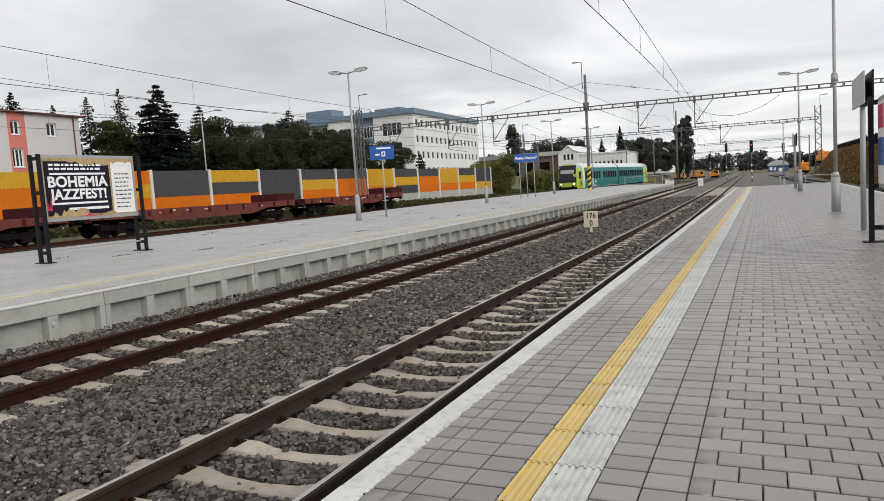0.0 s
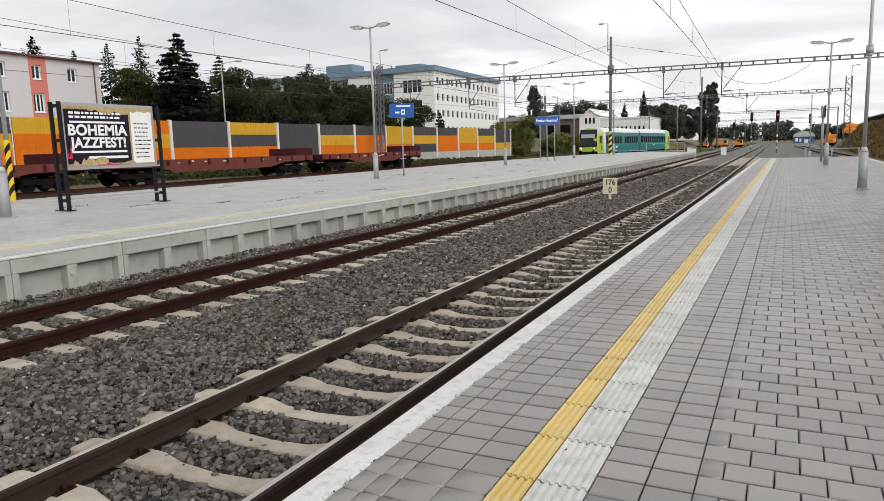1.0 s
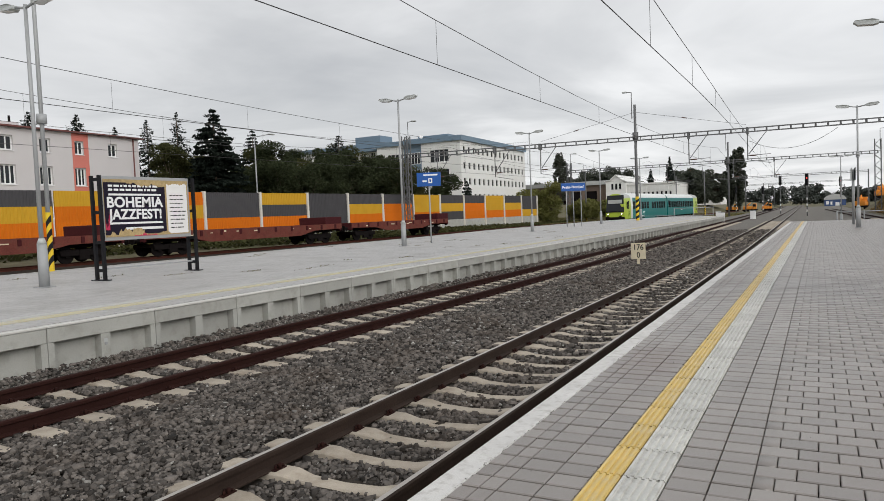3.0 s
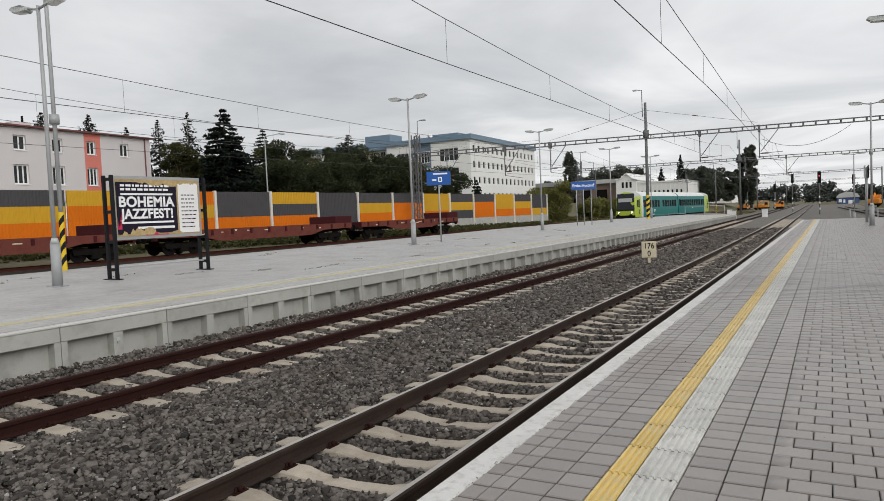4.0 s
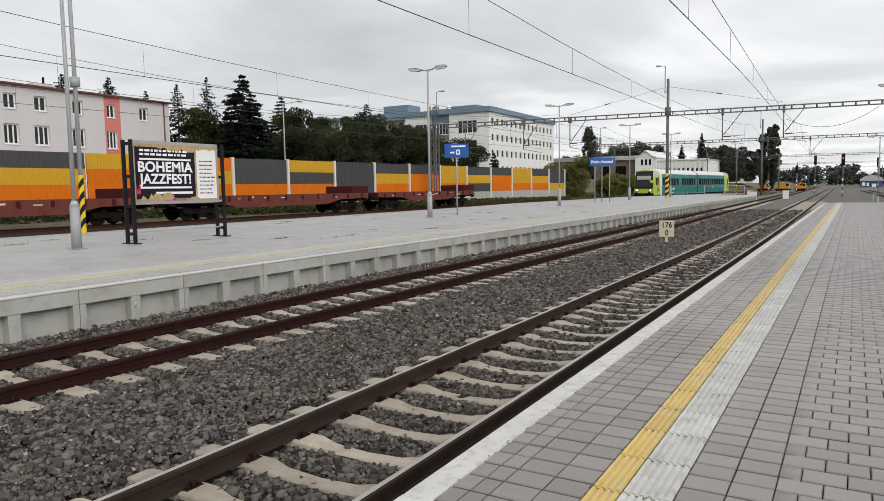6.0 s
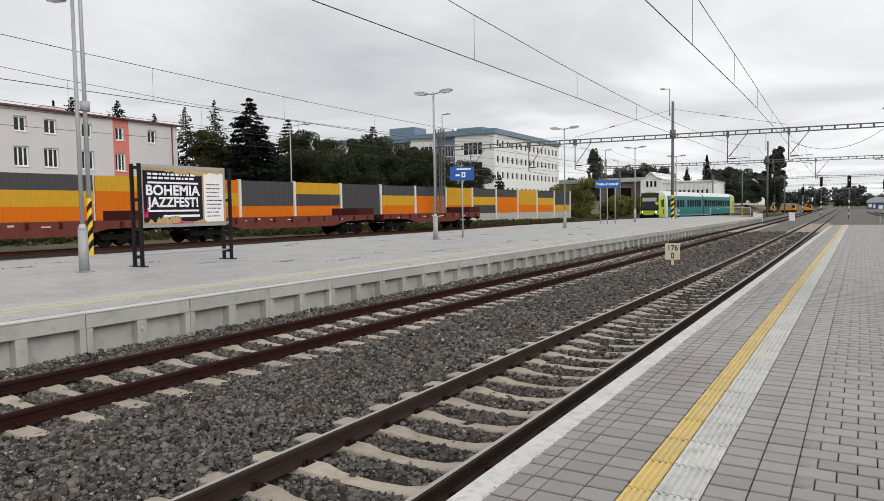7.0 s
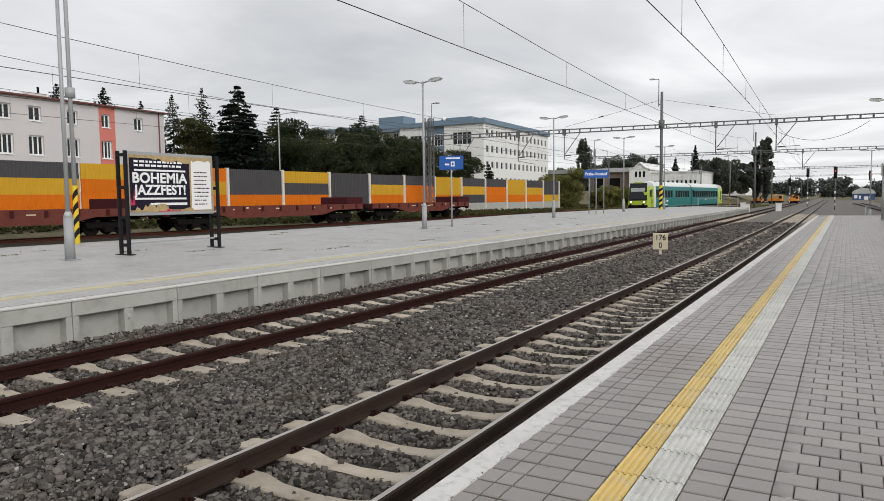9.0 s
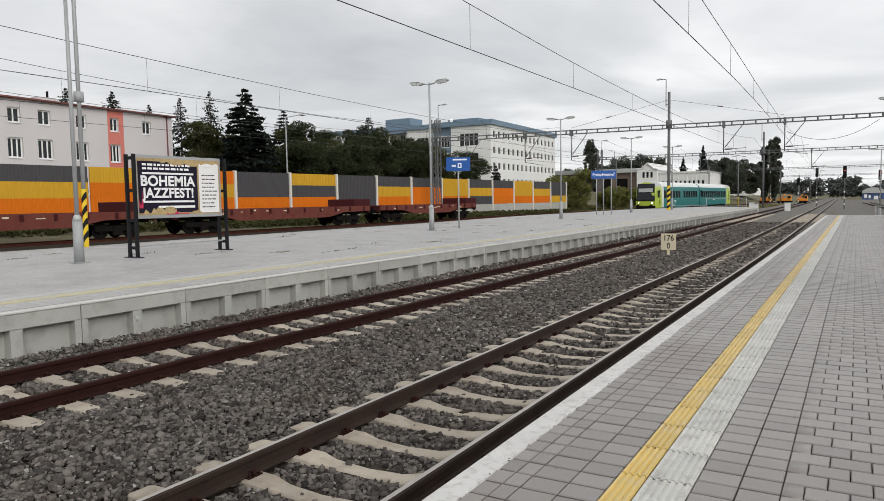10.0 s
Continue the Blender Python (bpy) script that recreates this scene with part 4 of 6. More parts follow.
catenary(-1.67, 5.25, 0.62, 1.75, (8, 75.3, 121, 190, 270, 360), "contact and messenger wire above the near track", lean=lambda y: 2 * drift(y), stag=0.1, drops=(17.1, 6.4))
catenary(-6.61, 5.28, 0.62, 1.75, (4, 73.6, 120, 190, 270, 360), "contact and messenger wire above the second track", lean=lambda y: 0.4 * drift(y), stag=0.0, drops=(23.2, 7.45))
catenary(-21.5, 5.86, 0.93, 1.75, (3, 75, 118, 190), "contact and messenger wire behind the island platform", lean=lambda y: 0.0, stag=0.0, r=0.013, drops=(17.5, 7.1))
catenary(-30.1, 6.05, 1.06, 3.1, (0, 72, 118, 190), "contact and messenger wire above the yard track", lean=yard_x, r=0.013, drops=(18.6, 7.1))
catenary(-36.2, 6.1, 1.0, 2.6, (-3, 66, 117, 190), "contact and messenger wire above the wagon track", lean=yard_x, r=0.013)


def drop_arm(x, y, z_top, side, label="hanging bracket that holds the wires under the gantry"):
    t = thing("wire_bracket", pose(x, y, z_top), label, "bracket", "wire brackets")
    part("clamp", box(-0.1, 0.1, -0.3, 0.3, -0.3, 0.34), M_MAST, t)
    part("drop_tube", tube((0, 0, 0), (0, 0, -2.75), 0.05, n=6), M_MAST, t)
    part("brace", tube((side * 1.7, 0, -0.1), (0.1 * side, 0, -2.2), 0.04, n=6), M_MAST, t)
    part("insulator", tube((side * 0.15, 0, -2.35), (side * 0.75, 0, -2.35), 0.07, n=6), M_INSUL, t)
    part("arm", tube((0, 0, -2.35), (side * 2.0, 0, -2.3), 0.03, n=6), M_MAST, t)
    part("steady_arm", tube((0, 0, -2.75), (side * 2.0, 0, -3.15), 0.025, n=6), M_MAST, t)


for xg in (-4.1, -9.3, -23.5, -28.2, -34.4):
    drop_arm(xg, 77.3 + (xg - 14.0) * 0.2214, G_Z - 0.05 + 0.0105 * (xg - 14), 1)
for xg in (-4.2, -10, -20):
    drop_arm(xg, 121 + xg * 0.11, 8.1, 1)

stay = thing("stay_wires", Matrix(), "slanting stay wires between the mast and the gantry", "overhead wire")
part("stay_wire", tube((-14.2, 71.1, 11.0), (-4.2, 73.3, 9.0), 0.014, n=4), M_WIRE, stay)
part("stay_wire", tube((-14.2, 71.1, 11.0), (-23.5, 69, 8.7), 0.014, n=4), M_WIRE, stay)
part("insulator", tube((-9.9, 72.05, 10.14), (-9.4, 72.15, 10.04), 0.05, n=6), M_INSUL, stay)
part("insulator", tube((-19.6, 69.88, 9.67), (-20.1, 69.77, 9.55), 0.05, n=6), M_INSUL, stay)

sag = [(-4.1 + 7.6 * i / 12, 75.6 + 0.1 * i, 7.6 + 0.06 * i - 5.0 * (i / 12) * (1 - i / 12)) for i in range(13)]
part("slack_cable", polytube(sag, 0.02), M_WIRE, stay)

# ---- signals ----


def signal(x, y, z, h, label, red=False):
    t = thing("rail_signal", pose(x, y, z), label, "signal", "rail signals")
    part("post", tube((0, 0, 0), (0, 0, h), 0.07, n=8), M_MAST, t)
    for i in range(3):
        part("white_band", tube((0, 0, 0.6 + i * 0.9), (0, 0, 0.95 + i * 0.9), 0.09, n=8), M_WHITE, t)
    part("head", box(-0.25, 0.25, -0.1, 0.15, h - 1.75, h, bevel=0.06), M_BLACK, t)
    for i in range(4):
        hood = tube((0, -0.1, h - 0.28 - i * 0.38), (0, -0.3, h - 0.30 - i * 0.38), 0.11, n=8, cap=False)
        part("hood", hood, M_BLACK, t)
    if red:
        part("red_lamp", tube((0, -0.11, h - 0.66), (0, -0.13, h - 0.66), 0.085, n=10), M_REDLAMP, t, "lit red lamp")


signal(-4.7, 150, -0.8, 7.3, "black rail signal head on a white-banded post")
signal(0.25, 120, -0.8, 6.4, "black rail signal showing red on a white-banded post", True)
signal(-9.2, 172, -0.8, 6.0, "small black rail signal head on a post")
signal(5.3, 145, -0.8, 6.4, "black rail signal showing red beside the siding", True)
signal(-16.5, 190, -0.8, 6.6, "far black rail signal head on a post")
for x, y in ((-12.2, 118), (-6.4, 108), (-9.6, 100)):
    t = thing("trackside_cabinet", pose(x, y, -0.9), "small white trackside cabinet on the gravel", "cabinet", "trackside cabinets")
    part("body", box(-0.35, 0.35, -0.25, 0.25, 0, 1.25, bevel=0.02), M_WHITE, t)
    part("lid", box(-0.4, 0.4, -0.3, 0.3, 1.25, 1.32), M_LAMPGREY, t)

# ---- noise barrier ----
B_S = 6.0


def bar_x(y):
    return -42.8 + 0.046 * y


def panel_bm():
    """A ribbed barrier panel one bay long."""
    n, L, h = 28, B_S - 0.16, 1.028
    pts = []
    for i in range(n):
        a = L * i / n
        c = L / n
        pts += [(a, 0), (a + c * 0.4, 0), (a + c * 0.5, 0.03), (a + c * 0.9, 0.03)]
    pts.append((L, 0))
    bm = bmesh.new()
    lo = [bm.verts.new((x, y, 0)) for y, x in pts]
    hi = [bm.verts.new((x, y, h)) for y, x in pts]
    for i in range(len(pts) - 1):
        bm.faces.new((lo[i], lo[i + 1], hi[i + 1], hi[i]))
    box(-0.12, -0.002, 0, L, 0, h, bm=bm)
    return bm


PANELS = {k: mesh_of(panel_bm(), m, k + "_panel") for k, m in (("o", M_ORANGE), ("y", M_OCHRE), ("g", M_ANTHR))}
BAYS = ["gyo"] * 3 + ["gyo", "yoo", "oyo", "ggo", "ygo", "ggg", "gyo", "goo", "yyo", "gyg", "goo", "yyo", "gyo", "ggy"]
bar = thing("noise_barrier", Matrix(), "noise barrier of orange, ochre and anthracite panels between pale posts", "noise barrier")
B_TURN = math.degrees(math.atan(-0.046))
for i, code in enumerate(BAYS):
    y0 = 39.75 + (i - 6) * B_S
    z0 = 1.27 - 0.0012 * (y0 - 39)
    for r, k in enumerate(code):
        share("panel", PANELS[k], bar, pose(bar_x(y0 + 0.08), y0 + 0.08, z0 - 0.24 + (2 - r) * 1.03, 0, 0, B_TURN))
    share("plinth", mesh_of(box(-0.1, 0.02, 0, B_S, -1.6, -0.25), M_CONC, "plinth"), bar, pose(bar_x(y0), y0, z0, 0, 0, B_TURN))
POST = mesh_of(box(-0.14, 0.14, -0.11, 0.11, -1.6, 2.92, bevel=0.01), M_POSTW, "post")
for i in range(len(BAYS) + 1):
    y0 = 39.75 + (i - 6) * B_S
    if i >= 5:
        share("post", POST, bar, pose(bar_x(y0) + 0.03, y0, 1.27 - 0.0012 * (y0 - 39)))

# ---- flat wagons ----


def bogie(parent, y):
    b = part("bogie", box(-1.05, 1.05, y - 1.35, y + 1.35, 0.55, 0.75, bevel=0.03), M_DARK, parent)
    for dy in (-0.9, 0.9):
        for s in (-1, 1):
            w = tube((s * 0.70, y + dy, 0.46), (s * 0.82, y + dy, 0.46), 0.46, n=20)
            tube((s * 0.82, y + dy, 0.46), (s * 1.0, y + dy, 0.46), 0.14, n=10, bm=w)
            part("wheel", w, M_DARK, b)
    for s in (-1, 1):
        bm = box(s * 1.0 - 0.06, s * 1.0 + 0.06, y - 1.3, y + 1.3, 0.42, 0.72, bevel=0.02)
        box(s * 1.0 - 0.1, s * 1.0 + 0.1, y - 0.28, y + 0.28, 0.2, 0.72, bm=bm)
        part("side_frame", bm, M_DARK, b)


def wagon(y0, L, label, box_front, box_back, brake=False):
    """Low container flat: fish-bellied sills, bogies, raised end boxes, buffers."""
    c = y0 + L / 2
    t = thing("flat_wagon", pose(-36.2 + yard_x(y0), y0, -0.30, 0, 0, -3.43), label, "rail wagon", "flat wagons")
    for s in (-1, 1):
        bm = bmesh.new()
        prof = [(0.4, 1.1), (0.4, 1.5), (L - 0.4, 1.5), (L - 0.4, 1.1), (L - 3.6, 1.05), (L - 5.2, 0.72), (5.2, 0.72), (3.6, 1.05)]
        a = [bm.verts.new((s * 1.42, y, z)) for y, z in prof]
        b = [bm.verts.new((s * 1.30, y, z)) for y, z in prof]
        for i in range(8):
            bm.faces.new((a[i], a[(i + 1) % 8], b[(i + 1) % 8], b[i]))
        bm.faces.new(a)
        bm.faces.new(b[::-1])
        bmesh.ops.recalc_face_normals(bm, faces=bm.faces)
        sill = part("side_sill", bm, M_WAGON, t, "weathered red-brown side sill")
        r = random.Random(int(y0) + s)
        for k in range(11):
            yy = 1.2 + (L - 2.4) * k / 10
            part("stake_pocket", box(s * 1.42 - 0.03, s * 1.42 + 0.05, yy - 0.09, yy + 0.09, 1.12, 1.46), M_CRIMSON, sill)
        for k in range(9):
            yy, zz = r.uniform(2, L - 3), r.uniform(1.14, 1.32)
            part("lettering_bar", box(s * 1.425 - 0.004, s * 1.425 + 0.004, yy, yy + r.uniform(0.12, 0.6), zz, zz + r.uniform(0.05, 0.11)), M_CREAM, sill)
    part("deck", box(-1.3, 1.3, 0.4, L - 0.4, 1.32, 1.42), M_WAGON, t)
    part("centre_beam", box(-0.4, 0.4, 0.4, L - 0.4, 0.85, 1.32), M_DARK, t)
    for yy in (0.45, L - 0.45):
        part("headstock", box(-1.35, 1.35, yy - 0.08, yy + 0.08, 0.95, 1.5), M_CRIMSON, t)
        for s in (-1, 1):
            e = -0.55 if yy < 1 else 0.55
            bf = tube((s * 0.87, yy, 1.06), (s * 0.87, yy + e, 1.06), 0.11, n=10)
            tube((s * 0.87, yy + e * 0.9, 1.06), (s * 0.87, yy + e, 1.06), 0.24, n=14, bm=bf)
            part("buffer", bf, M_DARK, t)
    if box_front:
        part("end_box", box(-1.40, 1.40, 0.5, 2.0, 1.42, 2.05, bevel=0.03), M_CRIMSON, t, "dark crimson folded end flap")
    if box_back:
        part("end_box", box(-1.40, 1.40, L - 2.3, L - 0.35, 1.42, 2.05, bevel=0.03), M_CRIMSON, t, "dark crimson folded end flap")
    bogie(t, 2.6)
    bogie(t, L - 2.6)
    if brake:
        wheel = bmesh.new()
        for k in range(16):
            a, c = 2 * math.pi * k / 16, 2 * math.pi * (k + 1) / 16
            tube((1.47, L * 0.5 + 0.22 * math.cos(a), 1.05 + 0.22 * math.sin(a)), (1.47, L * 0.5 + 0.22 * math.cos(c), 1.05 + 0.22 * math.sin(c)), 0.028, n=5, bm=wheel)
        for a in (0.3, 1.35, 2.4):
            tube((1.47, L * 0.5 - 0.22 * math.cos(a), 1.05 - 0.22 * math.sin(a)), (1.47, L * 0.5 + 0.22 * math.cos(a), 1.05 + 0.22 * math.sin(a)), 0.02, n=5, bm=wheel)
        part("hand_wheel", wheel, M_RED, t, "red brake hand wheel")


wagon(8.0, 19.0, "empty weathered red flat wagon in front of the barrier", False, True, True)
wagon(27.5, 18.7, "empty red-brown flat wagon with worn white markings", False, True)
wagon(46.7, 16.0, "empty weathered flat wagon with crimson end box", False, True)

# ---- railcar ----


def railcar(y_front):
    x0 = -30.1 + yard_x(y_front)
    t = thing("railcar", pose(x0, y_front, Z3 - 0.03, 0, 0, -3.43) @ Matrix.Scale(1.055, 4), "two-car teal and lime diesel railcar with lit headlights", "train")
    W, L = 1.42, 22.4
    sec = [(-W, 0.42), (-W - 0.02, 1.2), (-W - 0.02, 2.2), (-W + 0.05, 3.3), (-W + 0.22, 3.62), (-W + 0.6, 3.86), (-0.4, 3.98), (0.4, 3.98), (W - 0.6, 3.86), (W - 0.22, 3.62), (W - 0.05, 3.3), (W + 0.02, 2.2), (W + 0.02, 1.2), (W, 0.42)]

    def shell(ya, yb, name, mi_of, nose=0, label=""):
        bm = bmesh.new()
        rows = []
        stations = [ya, yb] if not nose else [ya, ya + nose * 0.25, ya + nose, yb]
        for y in stations:
            row = []
            for x, z in sec:
                k = 0.0
                if nose:
                    k = max(0.0, (1.3 - (y - ya)) / 1.3) if y < ya + 1.3 else 0.0
                yy = y + (0.30 * max(0, (z - 1.9) / 2.0) if (nose and y == ya) else (0.14 * max(0, (z - 1.9) / 2.0) if nose and y < ya + nose else 0))
                row.append(bm.verts.new((x * (1 - 0.10 * k), yy, z if z < 3.3 else z - 0.12 * k)))
            rows.append(row)
        for a, b in zip(rows, rows[1:]):
            for i in range(len(sec)):
                f = bm.faces.new((a[i], b[i], b[(i + 1) % len(sec)], a[(i + 1) % len(sec)]))
                f.material_index = mi_of(f.calc_center_median())
        for r, rev in ((rows[0], False), (rows[-1], True)):
            f = bm.faces.new(r[::-1] if rev else r)
            f.material_index = 2 if name == "cab" else 0
        bmesh.ops.recalc_face_normals(bm, faces=bm.faces)
        return part(name, bm, [M_TEAL, M_TROOF, M_LIME, M_TWHITE], t, label)

    roof = lambda base: (lambda c: (1 if base == 2 else 3) if c.z > 3.2 else base)
    shell(0, 2.6, "cab", roof(2), nose=1.0, label="lime green driver's cab")
    shell(2.6, 3.5, "cab_rear", lambda c: 3, label="white band behind the cab")
    shell(3.5, L, "car_body", roof(0), label="teal car body with pale roof")
    shell(L + 0.5, 2 * L - 2.9, "car_body", roof(0), label="teal car body with pale roof")
    shell(2 * L - 2.9, 2 * L + 0.5, "cab", roof(2), label="lime green rear cab")
    part("gangway", box(-1.15, 1.15, L - 0.05, L + 0.55, 0.7, 3.6), M_DARK, t, "black gangway bellows")
    wf = lambda y: 0.30 * max(0, (y - 1.9) / 2.0)
    bm = bmesh.new()
    vs = [bm.verts.new(p) for p in ((-1.26, wf(1.6) - 0.03, 1.5), (1.26, wf(1.6) - 0.03, 1.5), (1.16, wf(3.68) - 0.03, 3.68), (-1.16, wf(3.68) - 0.03, 3.68), (-1.26, 0.1, 1.5), (1.26, 0.1, 1.5), (1.16, wf(3.68) + 0.1, 3.68), (-1.16, wf(3.68) + 0.1, 3.68))]
    for q in ((0, 1, 2, 3), (0, 4, 5, 1), (1, 5, 6, 2), (2, 6, 7, 3), (3, 7, 4, 0)):
        bm.faces.new([vs[i] for i in q])
    ws = part("windscreen", bm, M_GLASS, t, "dark windscreen with black surround")
    part("front_mask", box(-1.24, 1.24, -0.045, 0.05, 1.36, 1.51), M_BLACK, t, "black panel under the windscreen")
    part("sun_blind", box(-0.95, 0.95, 0.02, 0.07, 2.55, 3.05), M_LAMPGREY, t)
    part("bumper", box(-1.3, 1.3, -0.10, 0.3, 0.30, 0.72, bevel=0.05), M_DARK, t)
    for s in (-1, 1):
        hl = part("headlight", tube((s * 0.92, -0.02, 1.12), (s * 0.92, -0.06, 1.12), 0.14, n=12), M_BLACK, t)
        part("lens", tube((s * 0.92, -0.06, 1.12), (s * 0.92, -0.07, 1.12), 0.09, n=12), M_HEAD, hl, "lit headlight lens")
        bf = tube((s * 0.88, 0.0, 0.66), (s * 0.88, -0.5, 0.66), 0.10, n=10)
        tube((s * 0.88, -0.45, 0.66), (s * 0.88, -0.5, 0.66), 0.23, n=14, bm=bf)
        part("buffer", bf, M_DARK, t)
    for s in (-1, 1):
        xw = s * (W + 0.005)

        def pane(ya, yb, z0, z1, name="window", m=M_GLASS):
            part(name, box(min(xw, xw + s * 0.02), max(xw, xw + s * 0.02), ya, yb, z0, z1), m, t)

        for off in (0, L + 0.5):
            ws0 = 5.2 if off == 0 else 1.0
            k = 0
            y = ws0 + off
            while y < off + L - (1.6 if off == 0 else 4.6):
                if not (off == 0 and 11.6 < y < 12.4):
                    pane(y, y + 1.05, 1.72, 2.72)
                y += 1.36
        pane(3.55, 4.75, 1.72, 2.78)
        pane(1.35, 1.85, 0.55, 1.6, "door_panel", M_LIME)
        pane(1.40, 1.8, 1.75, 2.85)
        pane(0.75, 1.22, 1.8, 2.75)
        pane(1.42, 1.8, 0.85, 1.5)
        pane(L - 1.2, L - 0.4, 0.6, 2.9, "door", M_TEAL)
        pane(L + 1.0, L + 1.7, 1.75, 2.85)
        pane(2 * L - 0.9, 2 * L - 0.35, 1.0, 2.7)
        for a, z0, w in ((8.6, 1.22, 0.9), (8.7, 1.05, 0.5), (32, 1.22, 0.9), (7.5, 0.6, 1.6)):
            pane(a, a + w, z0, z0 + 0.13, "marking_bar", M_WHITE)
        part("skirt", box(xw - 0.02 * s - 0.02, xw - 0.02 * s + 0.02, 9.5, 15, 0.22, 0.45), M_TEAL, t)
    for y in (2.8, 18.9, 26.4, 42.4):
        b = part("bogie", box(-1.1, 1.1, y - 1.4, y + 1.4, 0.25, 0.5), M_DARK, t)
        for dy in (-0.95, 0.95):
            for s in (-1, 1):
                part("wheel", tube((s * 0.70, y + dy, 0.43), (s * 0.84, y + dy, 0.43), 0.43, n=18), M_DARK, b)
    part("underframe", box(-1.2, 1.2, 5, 17, 0.2, 0.45), M_DARK, t)
    part("underframe", box(-1.2, 1.2, 28.5, 40, 0.2, 0.45), M_DARK, t)


railcar(100.6)

# ---- buildings ----


def facade(parent, name, u0, u1, z0, z1, holes, depth, to_world, material):
    """A wall u0..u1 by z0..z1 with openings cut through; to_world maps (u, d, z), d inward from the face."""
    us = sorted({u0, u1, *[v for h in holes for v in h[:2]]})
    zs = sorted({z0, z1, *[v for h in holes for v in h[2:4]]})
    bm = bmesh.new()

    def cell(a, b, c, d):
        p = [bm.verts.new(to_world(u, dd, z)) for dd in (0, depth) for u, z in ((a, c), (b, c), (b, d), (a, d))]
        for q in ((0, 1, 2, 3), (7, 6, 5, 4), (0, 4, 5, 1), (1, 5, 6, 2), (2, 6, 7, 3), (3, 7, 4, 0)):
            bm.faces.new([p[i] for i in q])

    for a, b in zip(us, us[1:]):
        run = None
        for c, d in zip(zs, zs[1:]):
            inside = any(h[0] <= a and b <= h[1] and h[2] <= c and d <= h[3] for h in holes)
            if inside:
                if run:
                    cell(a, b, *run)
                run = None
            else:
                run = (run[0], d) if run else (c, d)
        if run:
            cell(a, b, *run)
    bmesh.ops.remove_doubles(bm, verts=bm.verts, dist=0.001)
    bmesh.ops.recalc_face_normals(bm, faces=bm.faces)
    return part(name, bm, material, parent)


def window(parent, u0, u1, z0, z1, d, to_world, mullions=1, transom=False, fr=0.07):
    def bx(a, b, c, e, d0, d1):
        bm = bmesh.new()
        p = [bm.verts.new(to_world(u, dd, z)) for dd in (d0, d1) for u, z in ((a, c), (b, c), (b, e), (a, e))]
        for q in ((0, 1, 2, 3), (7, 6, 5, 4), (0, 4, 5, 1), (1, 5, 6, 2), (2, 6, 7, 3), (3, 7, 4, 0)):
            bm.faces.new([p[i] for i in q])
        bmesh.ops.recalc_face_normals(bm, faces=bm.faces)
        return bm

    w = part("window", bx(u0, u1, z0, z1, d + 0.05, d + 0.08), M_GLASS, parent, "dark reflecting pane")
    if fr:
        bars = [(u0, u1, z0, z0 + fr), (u0, u1, z1 - fr, z1), (u0, u0 + fr, z0 + fr, z1 - fr), (u1 - fr, u1, z0 + fr, z1 - fr)]
        for k in range(mullions):
            c = u0 + (u1 - u0) * (k + 1) / (mullions + 1)
            bars.append((c - fr / 2, c + fr / 2, z0 + fr, z1 - fr))
        for a, b, c, e in bars:
            part("frame", bx(a, b, c, e, d, d + 0.05), M_WHITE, w)
    return w


